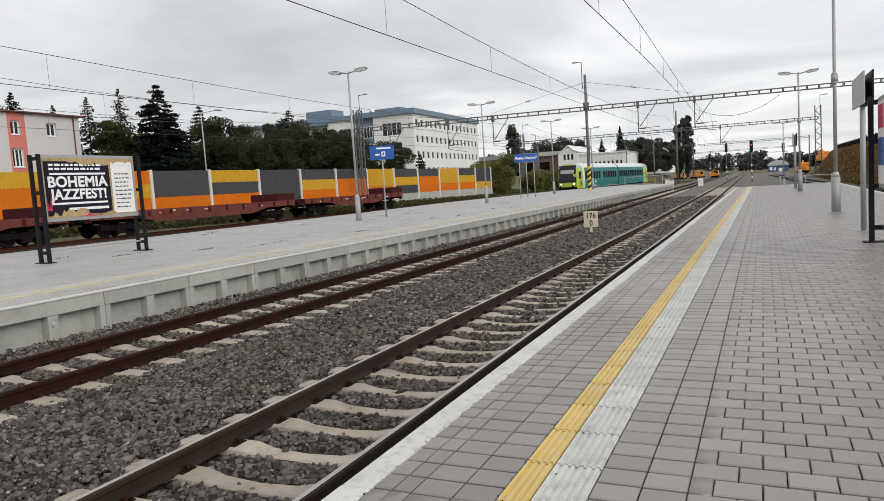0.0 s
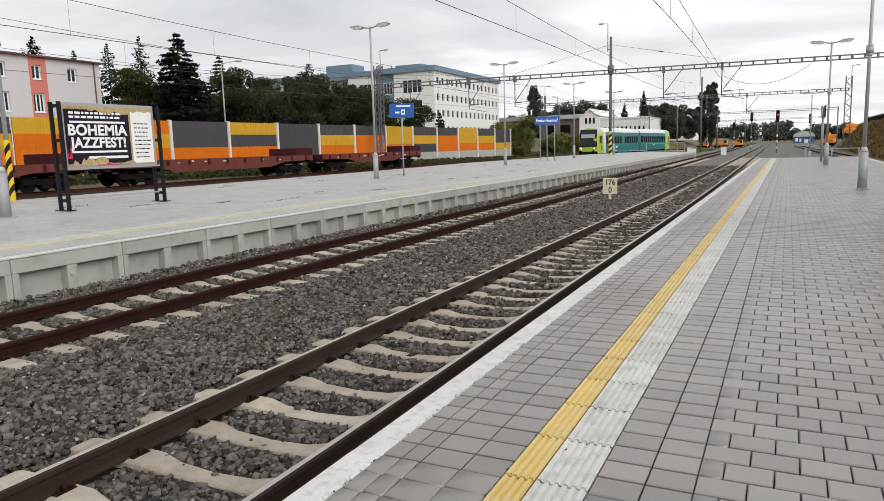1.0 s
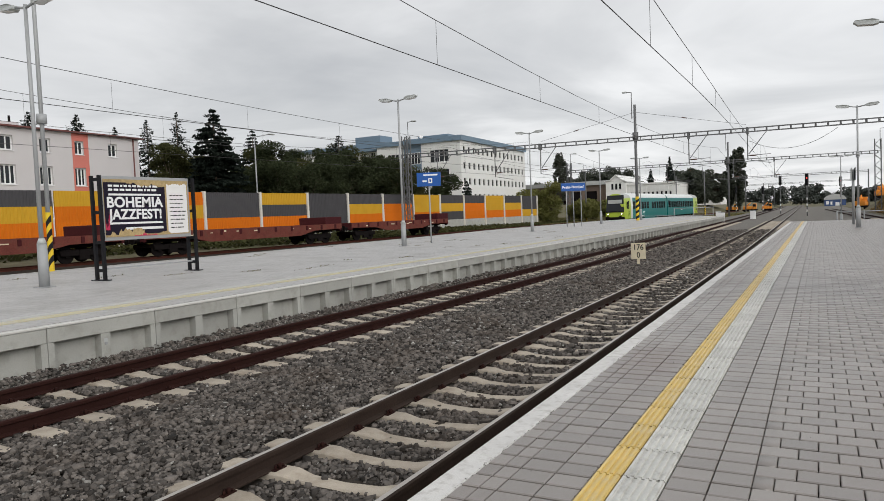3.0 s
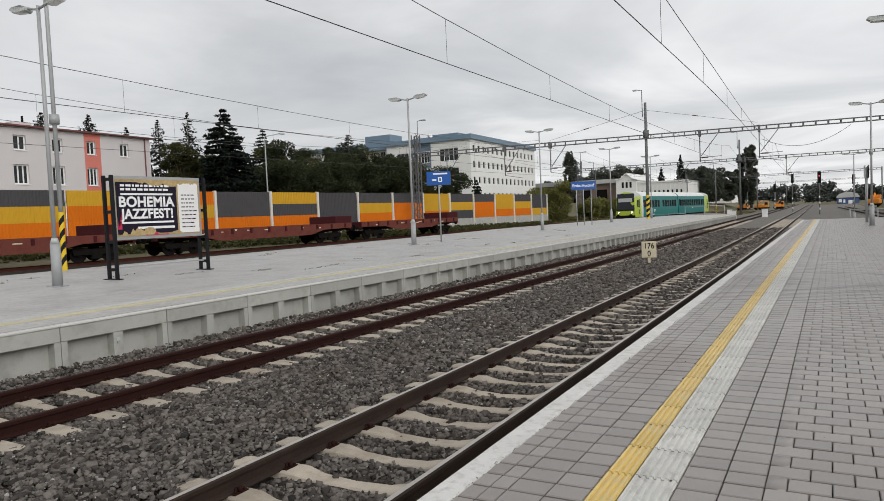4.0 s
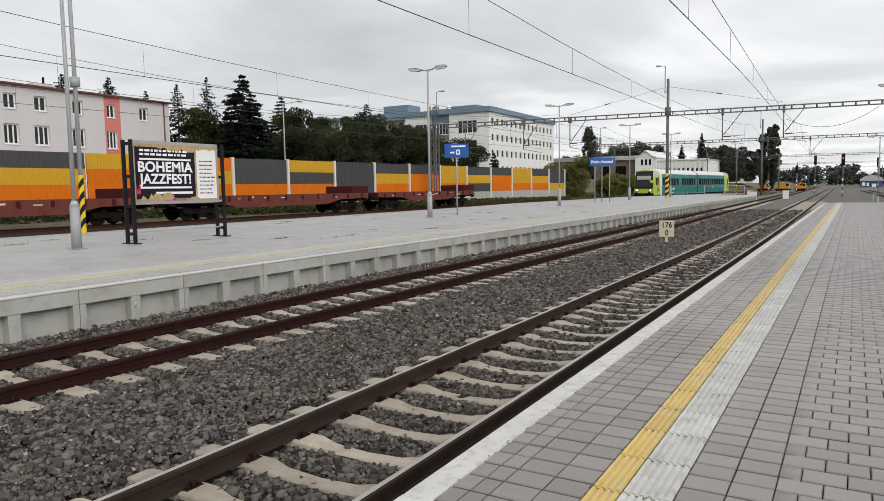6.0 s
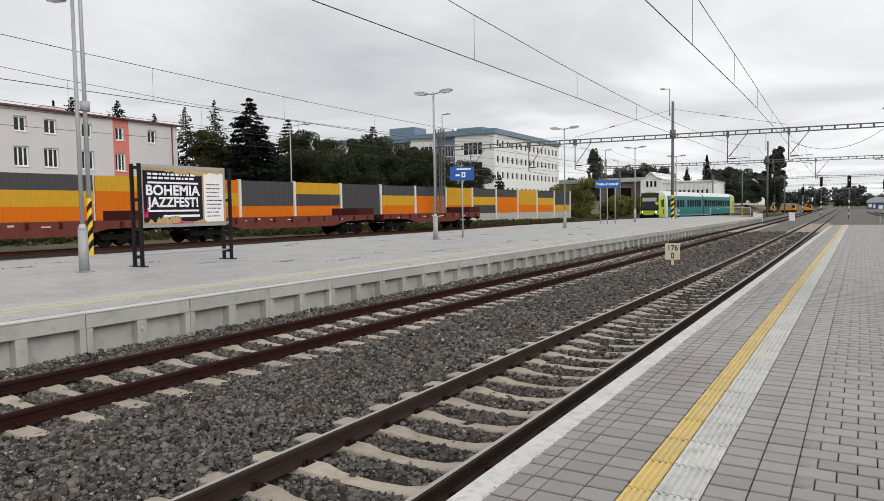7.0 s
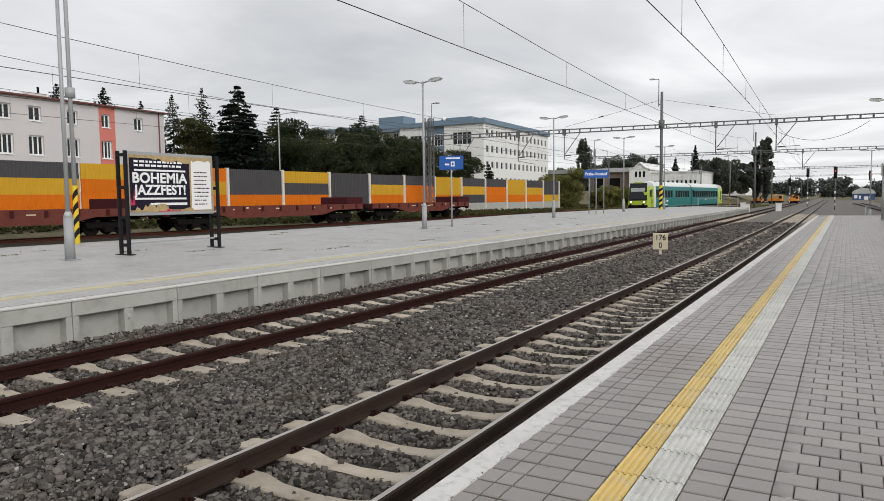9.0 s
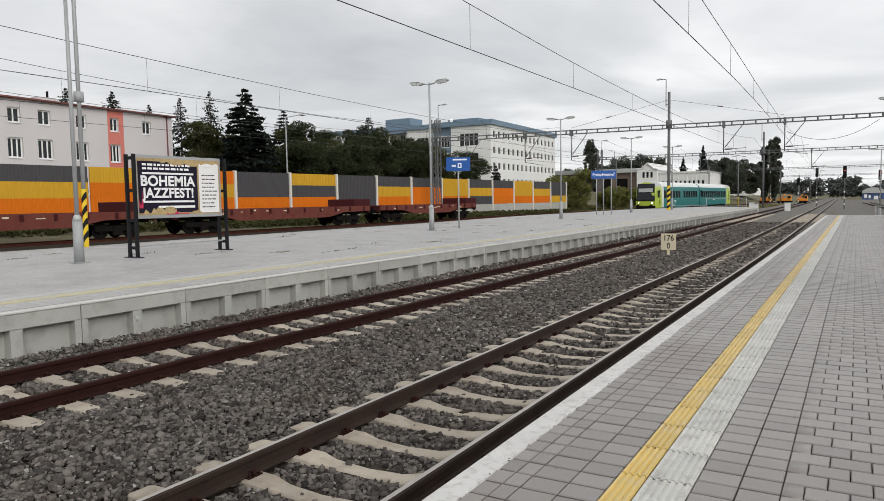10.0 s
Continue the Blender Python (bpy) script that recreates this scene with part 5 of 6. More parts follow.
def house():
    """Pale rendered house with a salmon stair strip and a flat red-edged roof."""
    t = thing("house", Matrix(), "pale grey rendered house with salmon strip and red roof edge", "house")
    yc, xc = 51.75, -63.3
    fx = lambda y: xc + (yc - y) * 0.064
    tw = lambda u, d, z: (fx(u) - d, u, z)
    z_top, hol = 11.15, []
    ups = [(-6, 1.15), (0.5, 1.15), (7, 1.15), (13.5, 1.15), (20, 1.15), (26.6, 1.15), (31.4, 1.15), (34.3, 1.15), (37.1, 1.2), (40.8, 1.1), (44.45, 1.0), (48.4, 1.1)]
    for c, w in ups:
        hol.append((c - w / 2, c + w / 2, 9.05, 10.40))
        if c < 48:
            hol.append((c - w * 0.6, c + w * 0.6, 5.95, 7.75))
            hol.append((c - w * 0.6, c + w * 0.6, 2.7, 4.4))
    facade(t, "wall", -12, yc, -0.6, z_top, hol, 0.45, tw, M_HOUSE)
    for h in hol:
        window(t, h[0], h[1], h[2], h[3], 0.2, tw, 1 if h[2] > 8 else 2, fr=0.12)
        o = part("sill", box(0, 0.06, 0, h[1] - h[0], -0.05, 0), M_WHITE, t)
        o.matrix_basis = pose(fx(h[0]) + 0.004, h[0], h[2])
    part("side_wall", box(-76, fx(yc) - 0.452, yc - 0.35, yc, -0.6, z_top), M_HOUSE, t)
    part("back_wall", box(-76.3, -76, -12, yc, -0.6, z_top), M_HOUSE, t)
    strip = bmesh.new()
    a0, a1, w0, w1 = 43.65, 45.5, 43.95, 44.95
    for y0, y1, z0, z1 in ((a0, a1, 10.40, z_top - 0.004), (a0, a1, 7.75, 9.05), (a0, w0, 9.05, 10.4), (w1, a1, 9.05, 10.4), (a0, 43.85, 5.95, 7.75), (45.05, a1, 5.95, 7.75), (a0, a1, 4.5, 5.95)):
        strip.faces.new([strip.verts.new((fx(y) + 0.012, y, z)) for y, z in ((y0, z0), (y1, z0), (y1, z1), (y0, z1))])
    bmesh.ops.remove_doubles(strip, verts=strip.verts, dist=0.001)
    part("salmon_strip", strip, M_SALMON, t, "salmon painted stair strip")
    roof = prism([(-76.8, z_top), (-76.8, z_top + 0.14), (-69, z_top + 0.6), (0.45, z_top + 0.14), (0.45, z_top)], 0, 0, path=[(0, -12.3, 0), (0, yc + 0.4, 0)])
    for v in roof.verts:
        if v.co.x > 0:
            v.co.x = fx(v.co.y) + 0.45
    part("roof", roof, M_ROOFRED, t, "dark red metal roof edge")
    part("downpipe", tube((fx(51) + 0.08, 51, -0.5), (fx(51) + 0.08, 51, z_top), 0.07, n=8), M_ROOFRED, t)
    ch = part("chimney", box(-66.5, -65.5, 38.3, 40.2, z_top + 0.3, z_top + 0.95), M_HOUSE, t)
    part("vent", tube((-66, 39.6, z_top + 0.95), (-66, 39.6, z_top + 1.6), 0.11, n=8), M_DARK, ch)


house()


def office():
    """White four-storey block with slate-blue cladding."""
    t = thing("office_building", Matrix(), "white multi-storey building with slate blue cladding and small square windows", "building")
    x0, y0, y1, zt = -61.8, 127, 166, 16.7
    tw = lambda u, d, z: (x0 - 0.04 * (u - y0) - d, u, z)
    hol = []
    for r, zc in enumerate((15.0, 11.75, 8.55, 5.3)):
        for k in range(15):
            u = y0 + 1.2 + k * 2.52
            hol.append((u, u + 1.15, zc - 0.75, zc + 0.55))
    facade(t, "wall", y0, y1, -0.5, zt, hol, 0.4, tw, M_BWHITE)
    for h in hol:
        window(t, h[0], h[1], h[2], h[3], 0.15, tw, 0, fr=0)
    tf = lambda u, d, z: (u, y0 + d, z)
    hol = [(-69.0, -64.6, 12.6, 15.2), (-69.0, -64.6, 8.9, 11.2)]
    facade(t, "front_wall", -71, x0 - 0.4, -0.5, zt, hol, 0.4, tf, M_BWHITE)
    for h in hol:
        window(t, *h, 0.15, tf, 3, fr=0.1)
    part("blue_bay", box(-75.5, -71, y0 + 0.5, y0 + 6, -0.5, 17.9), M_BBLUE, t, "slate blue clad bay")
    tb = lambda u, d, z: (u, y0 + 0.5 + d, z)
    for z in (12.6, 9.0):
        window(t, -75.0, -71.5, z, z + 2.4, -0.12, tb, 4, fr=0.08)
    facade(t, "front_wall", -82, -75.5, -0.5, 17.2, [(-79.5, -76.5, 12.8, 15.0)], 0.4, tf, M_BWHITE)
    window(t, -79.5, -76.5, 12.8, 15.0, 0.15, tf, 2, fr=0.1)
    part("roof_block", box(-72.2, -65.0, y0 + 1.0, y0 + 7, 16.8, 18.35, bevel=0.05), M_BBLUE, t, "slate blue roof storey")
    part("cornice", box(-82.2, -63.35, y0 - 0.5, y0 + 0.4, 16.7, 17.62), M_BBLUE, t)
    c2 = bmesh.new()
    prism([(x0 - 1.5, 16.7), (x0 - 1.5, 17.7), (x0 + 0.5, 17.7), (x0 + 0.5, 16.7)], 0, 0, bm=c2, path=[(0, y0 - 0.5, 0), (-0.04 * 39, y1, 0)])
    part("cornice", c2, M_BBLUE, t)
    part("roof", box(-92, -63.4, y0 + 0.42, y1, 16.3, 16.69), M_BBLUE, t)
    part("back_wall", box(-92.4, -92, y0, y1, -0.5, 16.2), M_BWHITE, t)
    facade(t, "wing_wall", -108, -82, -0.5, 17.2, [(-106.5 + 2.6 * k, -105.2 + 2.6 * k, 14.6, 16.2) for k in range(9)], 0.4, lambda u, d, z: (u, y0 + 3 + d, z), M_BWHITE)
    for k in range(9):
        window(t, -106.5 + 2.6 * k, -105.2 + 2.6 * k, 14.6, 16.2, 0.15, lambda u, d, z: (u, y0 + 3 + d, z), 1, fr=0.1)
    part("wing_roof", box(-109, -82.2, y0 + 2.4, y1, 17.2, 18.1), M_BBLUE, t)
    part("wing_block", box(-89.6, -83.0, y0 + 3, y0 + 8, 18.1, 19.8), M_BBLUE, t)
    dish = tube((-71.0, y0 + 0.2, 18.1), (-70.9, y0 + 0.1, 18.15), 0.42, 0.36, 16)
    part("satellite_dish", dish, M_WHITE, t)


office()


def depot():
    """Long low white railway building with a gabled middle, and the warehouse that adjoins it."""
    t = thing("depot_building", Matrix(), "long low white railway building with a gabled middle part", "building")
    y0, zb = 172, 1.6
    tf = lambda u, d, z: (u, y0 + d, z)
    hol = [(-38.6 + 1.02 * k, -38.05 + 1.02 * k, 2.9, 5.3) for k in range(10)]
    facade(t, "wall", -39.4, -27.7, zb, 7.1, hol, 0.4, tf, M_BWHITE)
    for h in hol:
        window(t, *h, 0.15, tf, 0, fr=0.06)
    for k in range(11):
        part("pilaster", box(-39.0 + 1.02 * k, -38.72 + 1.02 * k, y0 - 0.12, y0 - 0.003, zb, 6.6), M_BWHITE, t)
    part("cornice", box(-39.4, -27.6, y0 - 0.25, y0 + 0.4, 7.1, 7.45), M_BWHITE, t)
    part("side_wall", box(-28.1, -27.7, y0 + 0.4, y0 + 40, zb, 7.1), M_BWHITE, t)
    part("roof", box(-39.6, -27.6, y0 + 0.42, y0 + 40, 7.1, 7.4), M_TROOF, t)
    gb = prism([(-44.3, zb), (-44.3, 8.2), (-43.1, 8.4), (-41.8, 9.6), (-40.5, 8.4), (-39.41, 7.9), (-39.41, zb)], y0 - 1.0, y0 + 20)
    part("gable", gb, M_BWHITE, t)
    rf = prism([(-44.6, 8.21), (-43.2, 8.42), (-41.8, 9.63), (-40.4, 8.42), (-39.1, 7.92), (-39.1, 8.08), (-40.4, 8.6), (-41.8, 9.85), (-43.2, 8.6), (-44.6, 8.4)], y0 - 1.3, y0 + 20)
    part("gable_roof", rf, M_BWHITE, t, "stepped pale parapet")
    for k in range(3):
        for z0, z1 in ((6.2, 7.6), (3.0, 5.0)):
            part("window", box(-42.9 + k * 0.95, -42.4 + k * 0.95, y0 - 1.05, y0 - 1.0, z0, z1), M_GLASS, t)
    t2 = thing("warehouse", Matrix(), "brown brick warehouse with a pale flat roof", "building")
    part("wall", box(-82, -44.7, y0 + 2, y0 + 30, zb, 7.7), mat("brown_brick_wall", (0.20, 0.15, 0.12), 0.9, var=0.15, scale=1), t2)
    part("roof", box(-83, -44.65, y0 + 1, y0 + 31, 7.7, 8.7), M_TROOF, t2)
    for k in range(8):
        part("door", box(-78 + 4 * k, -75.4 + 4 * k, y0 + 1.9, y0 + 1.996, zb + 0.3, 6.2), M_DARK, t2)


depot()
g = thing("gabled_shed", Matrix(), "white gabled shed with a grey roof among the trees", "building")
part("wall", prism([(-29, 1.5), (-29, 6.0), (-26, 8.5), (-23, 6.0), (-23, 1.5)], 215, 230), M_BWHITE, g)
part("roof", prism([(-29.5, 5.8), (-26, 8.7), (-22.5, 5.8), (-22.5, 6.1), (-26, 9.0), (-29.5, 6.1)], 214.5, 230), M_TROOF, g)
hall = thing("far_hall", Matrix.Translation((3.2, 150, -0.4)) @ Matrix.Diagonal((0.85, 0.85, 0.8, 1)), "low blue and white hall with a rounded grey roof", "building")
pts = [(0.4 + 9 * (1 - math.cos(math.pi * i / 10)) / 2 * 1.0, 2.6 + 2.6 * math.sin(math.pi * i / 10)) for i in range(11)]
part("roof", prism(pts + [(9.4, 2.5), (0.4, 2.5)], 190, 215), M_TROOF, hall)
part("wall", box(0.6, 9.2, 190.5, 214, -0.9, 2.6), M_TARP, hall)
for a, b, z0, z1 in ((1.2, 2.4, 0.3, 1.9), (3.0, 3.8, 0.1, 1.6), (5.0, 6.6, -0.5, 1.2)):
    part("white_patch", box(a, b, 190.4, 190.5, z0, z1), M_WHITE, hall)

# ---- work machines, cabins and fences far off ----


def machine(x, y, z, L, label, along_x=True, k=1.0):
    t = thing("work_machine", pose(x, y, z, 0, 0, 0 if along_x else 75) @ Matrix.Scale(k, 4), label, "work machine", "orange machines")
    part("chassis", box(-L / 2, L / 2, -1, 1, 0.5, 0.9, bevel=0.05), M_DARK, t)
    part("body", box(-L / 2 + 0.3, L * 0.15, -1.1, 1.1, 0.9, 2.0, bevel=0.1), M_MACH, t)
    part("cabin", box(L * 0.18, L * 0.42, -1.1, 1.1, 0.9, 2.9, bevel=0.12), M_MACH, t)
    part("cab_glass", box(L * 0.2, L * 0.40, -1.12, -1.1, 1.8, 2.7), M_GLASS, t)
    part("boom", tube((-L * 0.3, 0, 1.9), (L * 0.05, 0, 3.3), 0.16, n=8), M_MACH, t)
    part("boom", tube((L * 0.05, 0, 3.3), (-L * 0.15, -0.4, 2.3), 0.12, n=8), M_MACH, t)
    for i in range(4):
        part("wheel", tube((-L / 2 + 0.8 + i * (L - 1.6) / 3, -1.1, 0.45), (-L / 2 + 0.8 + i * (L - 1.6) / 3, -0.8, 0.45), 0.45, n=14), M_DARK, t)


machine(-14.5, 205, -0.8, 5, "orange track work machine standing far down the line", True, 0.75)
machine(-19.5, 210, -0.8, 4.5, "orange and white work machine far down the line", True, 0.75)
machine(-10.5, 208, -0.8, 4.0, "small orange work machine beside the tracks", True, 0.7)
machine(13.0, 165, 1.05, 4.4, "orange excavator on the bank beside the tracks", False, 0.95)
machine(9.6, 170, -0.78, 4.0, "orange track machine beside the bank", False, 0.9)


def rail_fence(x0, x1, y, z, label):
    t = thing("railing", pose(x0, y, z), label, "fence", "pipe railings")
    L = x1 - x0
    for h in (0.1, 1.05):
        part("rail", tube((0, 0, h), (L, 0, h), 0.04, n=6), M_GALV, t)
    n = max(2, int(L / 2))
    for i in range(n + 1):
        part("post", tube((L * i / n, 0, -0.1), (L * i / n, 0, 1.12), 0.045, n=6), M_GALV, t)
    part("mesh_infill", box(0, L, 0.01, 0.02, 0.12, 0.14), M_GALV, t)


rail_fence(-14.2, -9.6, 91.3, 0.14, "grey pipe railing across the island platform end")
rail_fence(-19.5, -15.2, 97, -0.75, "grey pipe railing beside the yard track")
rail_fence(3, 6.4, 58.5, -0.5, "grey pipe railing at the platform end")

ef = thing("panel_fence", Matrix(), "dark slatted fence along the top of the bank", "fence")
for i in range(36):
    y = 42 + i * 2.5
    part("post", box(12.7, 12.8, y - 0.05, y + 0.05, 2.7, 4.25), M_DARK, ef)
    bm = bmesh.new()
    for k in range(16):
        box(12.73, 12.76, y + 0.1 + k * 0.15, y + 0.2 + k * 0.15, 2.85, 4.12, bm=bm)
    o = part("fence_panel", bm, M_DARK, ef)

# street lamp behind the barrier
sl = thing("street_lamp", pose(-54.5, 60.3, 0), "slim pale street lamp with a side arm behind the barrier", "lamp post")
part("pole", tube((0, 0, 0), (0, 0, 11.3), 0.11, 0.06, 10), M_GALV, sl)
part("arm", tube((0, 0, 11.3), (0.9, 1.6, 11.7), 0.045, n=8), M_GALV, sl)
part("lamp_head", box(0.7, 1.1, 1.4, 2.2, 11.62, 11.76, bevel=0.03), M_LAMPGREY, sl)

# ---- plants ----


def leaf_soup(name, centres, size, material, parent, seed, needle=False):
    """Many small leaf-clump blades at the given centres."""
    r = np.random.default_rng(seed)
    n = len(centres)
    size = np.broadcast_to(size, (n,)).reshape(n, 1, 1)
    base = np.array([(-0.5, -0.28, 0), (0.5, -0.34, 0.1), (0.62, 0.3, -0.08), (-0.42, 0.36, 0.06)])
    p = base[None] * (size * r.uniform(0.5, 1.3, (n, 1, 1))) + r.normal(0, 0.12 * size, (n, 4, 3))
    a, b, c = r.uniform(0, 2 * np.pi, n), r.uniform(-0.9, 0.9, n) if not needle else r.uniform(-0.5, 0.5, n), r.uniform(-0.9, 0.9, n)
    x, y, z = p[..., 0], p[..., 1], p[..., 2]
    y, z = y * np.cos(b)[:, None] - z * np.sin(b)[:, None], y * np.sin(b)[:, None] + z * np.cos(b)[:, None]
    x, z = x * np.cos(c)[:, None] - z * np.sin(c)[:, None], x * np.sin(c)[:, None] + z * np.cos(c)[:, None]
    x, y = x * np.cos(a)[:, None] - y * np.sin(a)[:, None], x * np.sin(a)[:, None] + y * np.cos(a)[:, None]
    v = (np.stack([x, y, z], -1) + np.asarray(centres)[:, None, :]).reshape(-1, 3)
    f = (np.arange(4)[None] + 4 * np.arange(n)[:, None])
    return soup(name, v, f, material, parent)


def conifer(x, y, h, w, label, seed, n=5200, size=0.36, first=0.08, z=0.0, sparse=1.0):
    r = np.random.default_rng(seed)
    t = thing("conifer_tree", pose(x, y, z), label, "tree", "conifers")
    part("trunk", tube((0, 0, 0), (0, 0, h * 0.98), h * 0.014 + 0.05, 0.02, 8), M_BARK, t)
    cs, sz, limbs = [], [], bmesh.new()
    tiers = int(h * 2.0)
    for i in range(tiers):
        u = first + (1 - first) * i / tiers
        rad = w * (1 - u) ** 0.92 * r.uniform(0.7, 1.2) + 0.05
        for k in range(int(7 + 4 * (1 - u))):
            a = r.uniform(0, 2 * np.pi)
            ln = rad * r.uniform(0.6, 1.15)
            m = max(6, int(n / tiers / 7 * (0.35 + 1.3 * (1 - u)) * sparse))
            s = r.uniform(0.05, 1, m) ** 0.7
            droop = -0.34 * ln * s + 0.16 * ln * s * s
            px = ln * s * math.cos(a) + r.normal(0, 0.055 * ln + 0.02, m)
            py = ln * s * math.sin(a) + r.normal(0, 0.055 * ln + 0.02, m)
            cs.append(np.stack([px, py, h * u + droop + r.normal(0, 0.07, m)], -1))
            sz.append(np.full(m, size * min(1.0, 0.4 + 1.6 * (1 - u))))
            if k < 3:
                tube((0, 0, h * u), (ln * 0.9 * math.cos(a), ln * 0.9 * math.sin(a), h * u - 0.2 * ln), 0.03, 0.01, 4, limbs)
    part("branchwork", limbs, M_BARK, t)["kind"] = "stuff"
    leaf_soup("crown", np.concatenate(cs), np.concatenate(sz), M_SPRUCE, t, seed, True)


def broadleaf(x, y, h, w, label, seed, n=11000, size=0.28, m=None, z=0.0, low=0.12, tall=False, name="broadleaf_tree"):
    r = np.random.default_rng(seed)
    t = thing(name, pose(x, y, z), label, "tree", "broadleaf trees")
    part("trunk", tube((0, 0, -0.1), (0, 0, h * 0.45), h * 0.02 + 0.06, h * 0.012, 8), M_BARK, t)
    limbs, cs = bmesh.new(), []
    k = 34 if not tall else 80
    for i in range(k):
        a = r.uniform(0, 2 * np.pi)
        u = low + (0.93 - low) * (i + r.uniform(0, 1)) / k
        shape = math.sin(math.pi * min(1, max(0.0, (u - low * 0.5) / (1.02 - low * 0.5)))) ** (0.45 if not tall else 0.6)
        rr = w * shape * r.uniform(0.25, 0.95)
        c = np.array([rr * math.cos(a), rr * math.sin(a), h * u])
        tube((0, 0, h * u * 0.5), tuple(c), 0.05, 0.015, 4, limbs)
        s = w * r.uniform(0.2, 0.40) * (1 if not tall else 0.75)
        q = r.normal(0, 1, (n // k, 3))
        q /= np.linalg.norm(q, axis=1)[:, None] + 1e-6
        q *= r.uniform(0.35, 1.08, (n // k, 1)) ** 0.6
        cs.append(c + q * s * np.array([1, 1, 0.8 if not tall else 1.6]))
    part("branchwork", limbs, M_BARK, t)["kind"] = "stuff"
    c = np.concatenate(cs)
    leaf_soup("crown", c[c[:, 2] > 0.05], size, m or M_LEAF, t, seed)


conifer(-78.0, 70, 17.9, 7.0, "tall thin dark spruce behind the house", 1, n=4500, first=0.3, sparse=0.8)
conifer(-57.4, 57, 14.7, 8.0, "large dark green spruce with drooping branches", 2, n=30000, size=0.36)
conifer(-68.6, 75, 15.0, 8.0, "dark spruce behind the barrier", 3, n=9000)
conifer(-61.0, 85, 14.3, 11.0, "dark pine with spreading branches behind the barrier", 4, n=5500, first=0.35)
conifer(-82, 57.5, 16.6, 8.6, "dark conifer showing above the roof of the house", 5, n=7000, first=0.4)
conifer(-84, 52.5, 16.6, 8.6, "dark conifer behind the house", 6, n=6000, first=0.4)
conifer(-86, 66, 16.2, 6.5, "slim conifer behind the house", 7, n=4500, first=0.4)
conifer(-83, 69, 17.2, 6.5, "bare-topped conifer behind the house", 8, n=2500, first=0.45)
conifer(-92, 66, 16.0, 7.0, "far conifer behind the house", 9, n=4000, first=0.4)
conifer(-46.0, 97, 7.0, 2.4, "small spruce in front of the white building", 10, n=3000)
conifer(-34.2, 200, 13.4, 2.4, "far dark pine beside the depot", 11, n=3000, size=0.6, first=0.35, z=2.0)
conifer(-46.6, 235, 12.4, 3.2, "far dark spruce beyond the depot", 12, n=2400, size=0.6, z=2.0)
for i, (x, y, h, w, m) in enumerate(((-63, 56.0, 11.4, 3.4, M_LEAFY), (-60.5, 58.5, 9.8, 3.0, M_LEAFY), (-72, 66, 10.5, 4.0, M_LEAF), (-62, 66, 8.4, 4.0, M_LEAF), (-55.5, 65.5, 9.2, 3.8, M_LEAF),
                                     (-54, 69, 9.0, 4.2, M_LEAF), (-52, 74, 9.2, 4.0, M_LEAF), (-50, 79, 9.6, 4.2, M_LEAF), (-49.5, 84, 9.2, 4.2, M_LEAFY), (-47, 89, 8.4, 3.8, M_LEAF),
                                     (-66, 72, 12.2, 4.0, M_LEAFY), (-64, 80, 10.5, 4.0, M_LEAFY), (-58, 90, 10.0, 4.0, M_LEAF), (-62, 66, 8.6, 4.2, M_LEAF), (-60, 76, 8.5, 4.2, M_LEAF), (-60.5, 70, 12.2, 3.6, M_LEAF), (-57.0, 78, 11.2, 3.8, M_LEAF), (-64, 86, 13.2, 4.0, M_LEAF), (-60, 88, 12.6, 3.8, M_LEAFY), (-56, 87, 11.4, 3.6, M_LEAF), (-70, 84, 13.0, 4.0, M_LEAF))):
    broadleaf(x, y, h, w, "dense olive green tree behind the noise barrier" if m is M_LEAFY else "dense dark green tree behind the noise barrier", 20 + i, n=19000, size=0.21, m=m, low=0.05)
for i, (x, y, h, w) in enumerate(((-37.4, 110, 6.4, 2.8), (-34.4, 117, 3.0, 2.4), (-41, 113, 5.0, 3.0), (-33.0, 129, 2.8, 2.6), (-45, 120, 5.6, 3), (-36.5, 134, 3.0, 2.8), (-40.5, 141, 3.4, 3.2))):
    broadleaf(x, y, h, w, "yellow-green bush beyond the barrier end", 50 + i, n=6500, size=0.22, m=M_BUSH, low=0.03, name="bush")
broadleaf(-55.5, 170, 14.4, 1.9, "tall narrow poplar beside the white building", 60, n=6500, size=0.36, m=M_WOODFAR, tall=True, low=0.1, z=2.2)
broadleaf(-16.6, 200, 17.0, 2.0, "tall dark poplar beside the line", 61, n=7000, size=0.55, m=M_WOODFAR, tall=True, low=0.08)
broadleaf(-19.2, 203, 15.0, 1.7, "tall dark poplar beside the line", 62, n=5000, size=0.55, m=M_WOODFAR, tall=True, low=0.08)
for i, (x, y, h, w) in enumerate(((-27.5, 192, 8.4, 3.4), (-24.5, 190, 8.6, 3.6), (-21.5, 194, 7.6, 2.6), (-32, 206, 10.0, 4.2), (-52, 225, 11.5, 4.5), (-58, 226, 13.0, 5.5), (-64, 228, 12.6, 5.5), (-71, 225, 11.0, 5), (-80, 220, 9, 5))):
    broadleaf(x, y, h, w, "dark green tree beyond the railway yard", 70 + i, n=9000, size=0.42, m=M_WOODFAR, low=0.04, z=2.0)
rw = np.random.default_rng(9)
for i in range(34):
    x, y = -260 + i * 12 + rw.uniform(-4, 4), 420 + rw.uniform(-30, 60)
    broadleaf(x, y, rw.uniform(6.5, 11), rw.uniform(6, 10), "tree of the far woodland edge, leaves tinted grey-green for haze", 100 + i, n=2200, size=1.0, m=M_WOODHAZE, low=0.02)
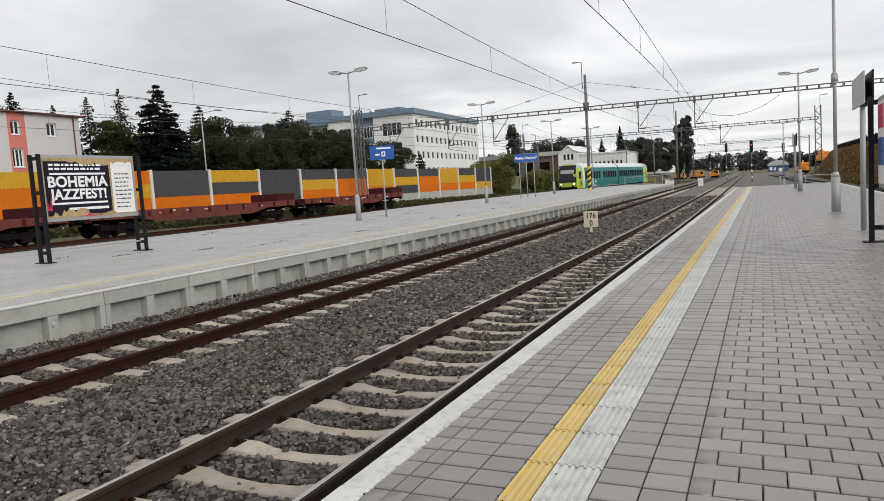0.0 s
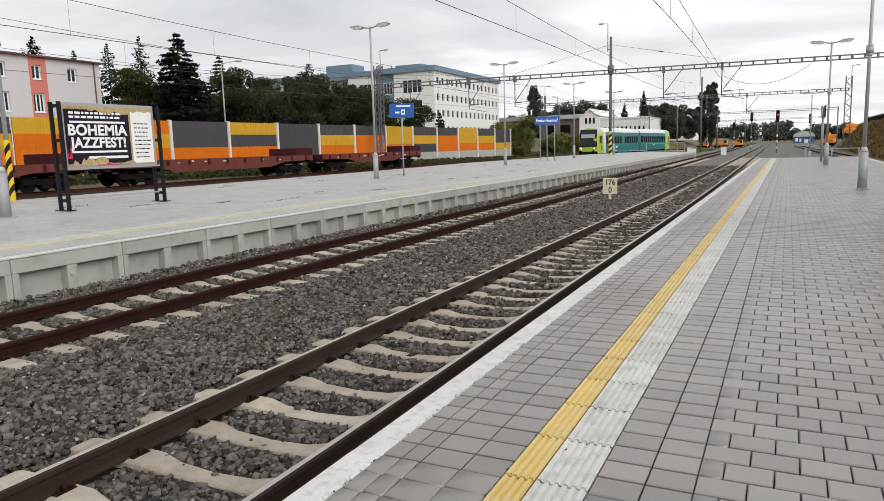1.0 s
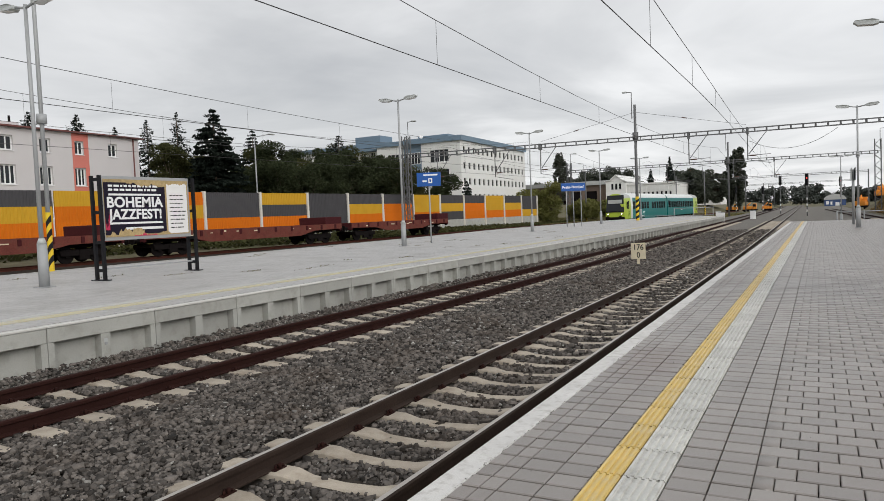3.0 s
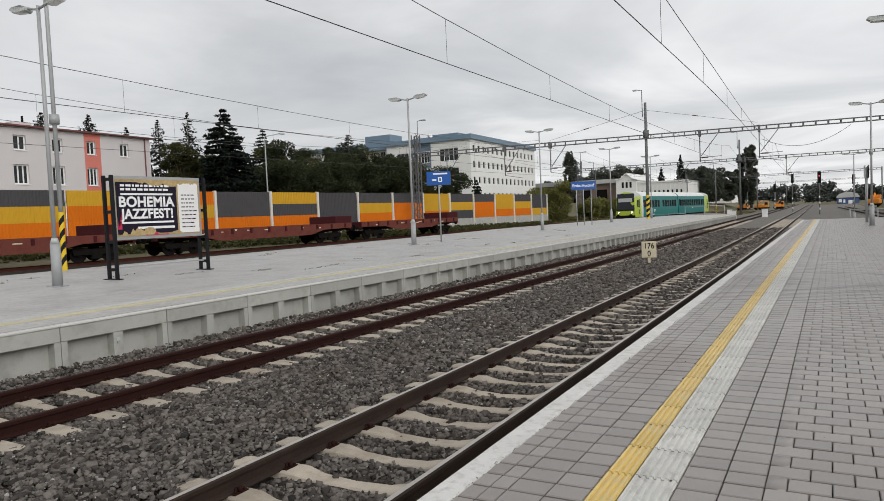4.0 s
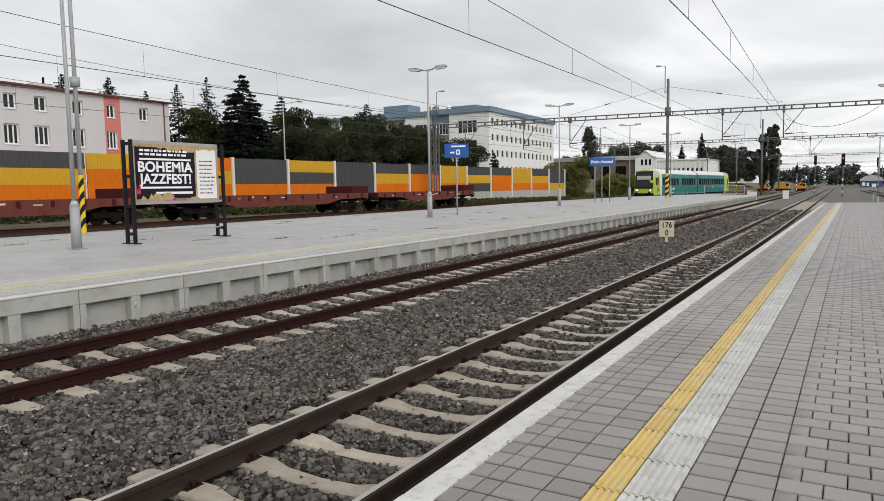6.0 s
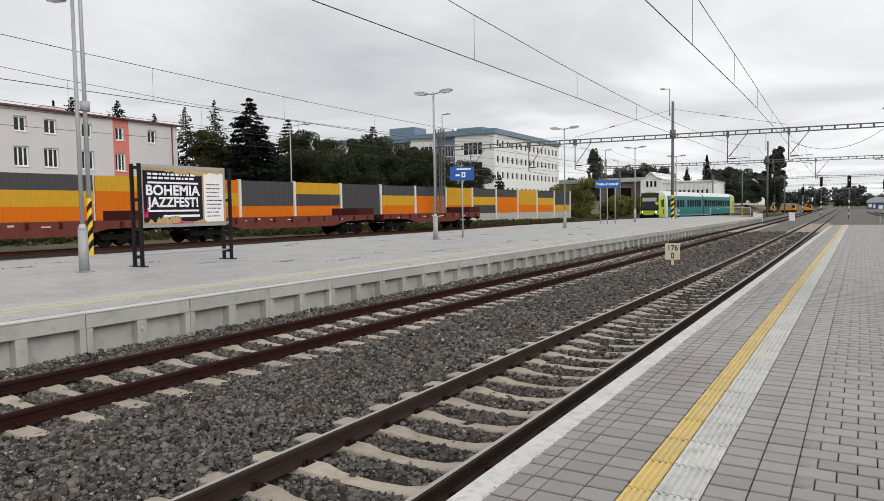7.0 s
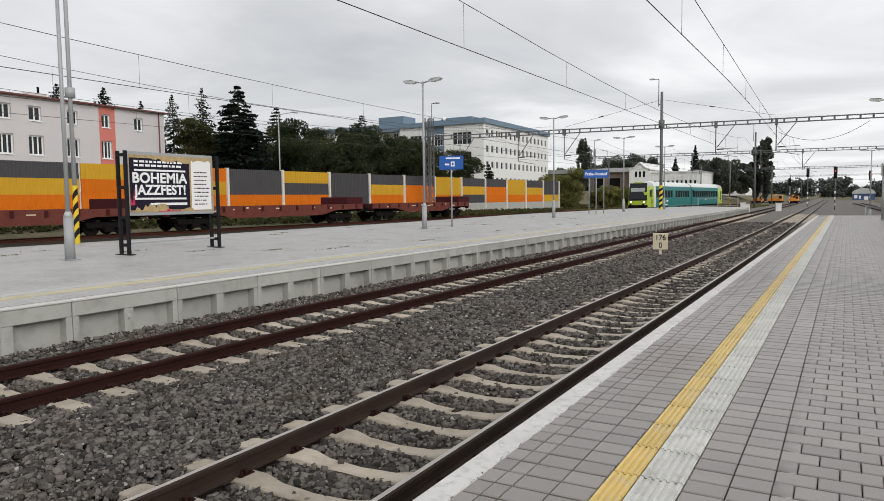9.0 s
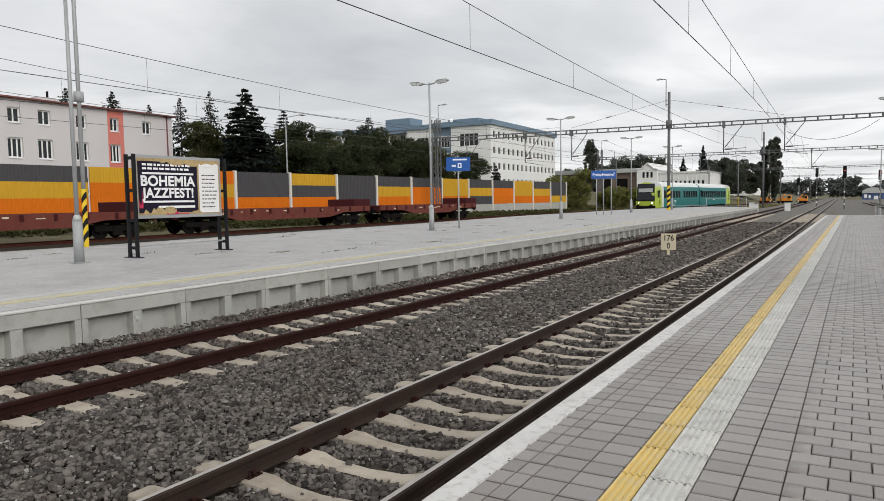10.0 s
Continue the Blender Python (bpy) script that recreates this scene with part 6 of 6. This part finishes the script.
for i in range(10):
    broadleaf(6 + i * 7 + rw.uniform(-2, 2), 345 + rw.uniform(-10, 30), rw.uniform(4.5, 7.5), rw.uniform(3.5, 5.5), "green tree behind the far hall, leaves tinted for haze", 140 + i, n=3000, size=0.6, m=M_WOODHAZE, low=0.02)

# grass of the bank and weeds
nb = 40000
gy_, gx_ = rng.uniform(20, 140, nb), rng.uniform(9.6, 13.5, nb)
gz_ = np.array([ground_z(a, b) for a, b in zip(gx_, gy_)])
tagged(leaf_soup("bank_grass", np.stack([gx_, gy_, gz_ + rng.uniform(0.02, 0.45, nb)], -1), 0.34, M_GRASS, None, 8), "tall dry brown and green grass on the bank", "grass", kind="stuff")
nb = 12000
gy_ = rng.uniform(15, 118, nb)
gx_ = -42.3 + 0.05 * gy_ + rng.uniform(0, 2.6, nb)
gz_ = np.array([ground_z(a, b) for a, b in zip(gx_, gy_)])
tagged(leaf_soup("verge_grass", np.stack([gx_, gy_, gz_ + rng.uniform(0.0, 0.4, nb)], -1), 0.26, M_LEAFY, None, 9), "rough green grass verge under the noise barrier", "grass", kind="stuff")
nb = 60000
gx_, gy_ = rng.uniform(-40, -13, nb), rng.uniform(99, 172, nb)
off_track = np.abs(gx_ - (-30.1 + 0.06 * gy_)) > 2.0
gx_, gy_ = gx_[off_track], gy_[off_track]
nb = len(gx_)
tagged(leaf_soup("yard_grass", np.stack([gx_, gy_, np.array([ground_z(a, b) for a, b in zip(gx_, gy_)]) + rng.uniform(0.0, 0.22, nb)], -1), 0.24, M_GRASSY, None, 10), "yellowish rough grass beyond the platform end", "grass", kind="stuff")
wd = []
for i in range(30):
    x, y = rng.uniform(-19, -9.8), rng.uniform(6, 45)
    k = int(rng.integers(12, 40))
    wd.append(np.stack([x + rng.normal(0, 0.07, k), y + rng.normal(0, 0.22, k), np.full(k, island_z(x)) + rng.uniform(0.0, 0.014, k)], -1))
tagged(leaf_soup("weeds", np.concatenate(wd), 0.035, M_GRASSY, None, 11), "small weeds growing in the paving joints", "weeds", kind="stuff")


# ---- dirt and grit lying in the joints of the platform ----
rg = np.random.default_rng(44)
gp = []
for xc, spread, zz, cnt in ((0.145, 0.005, 0.001, 420), (0.755, 0.004, 0.001, 420), (0.902, 0.05, 0.004, 90), (0.45, 0.25, 0.001, 40), (2.2, 0.6, 0.001, 40)):
    yy = 1.5 + 22.0 * rg.uniform(0, 1, cnt) ** 1.5
    gp.append(np.stack([xc + rg.normal(0, spread, cnt), yy, np.full(cnt, zz)], -1))
for i in range(-6, 26):
    cnt = 22
    yy = 3.64 + (i - 4) * T_ROW + rg.normal(0, 0.006, cnt)
    gp.append(np.stack([rg.uniform(0.765, 1.13, cnt), yy, np.full(cnt, 0.003)], -1))
tagged(leaf_soup("grit", np.concatenate(gp), 0.009, M_JOINT, None, 45, True), "dark grit and dirt in the paving joints", "grit", kind="stuff")
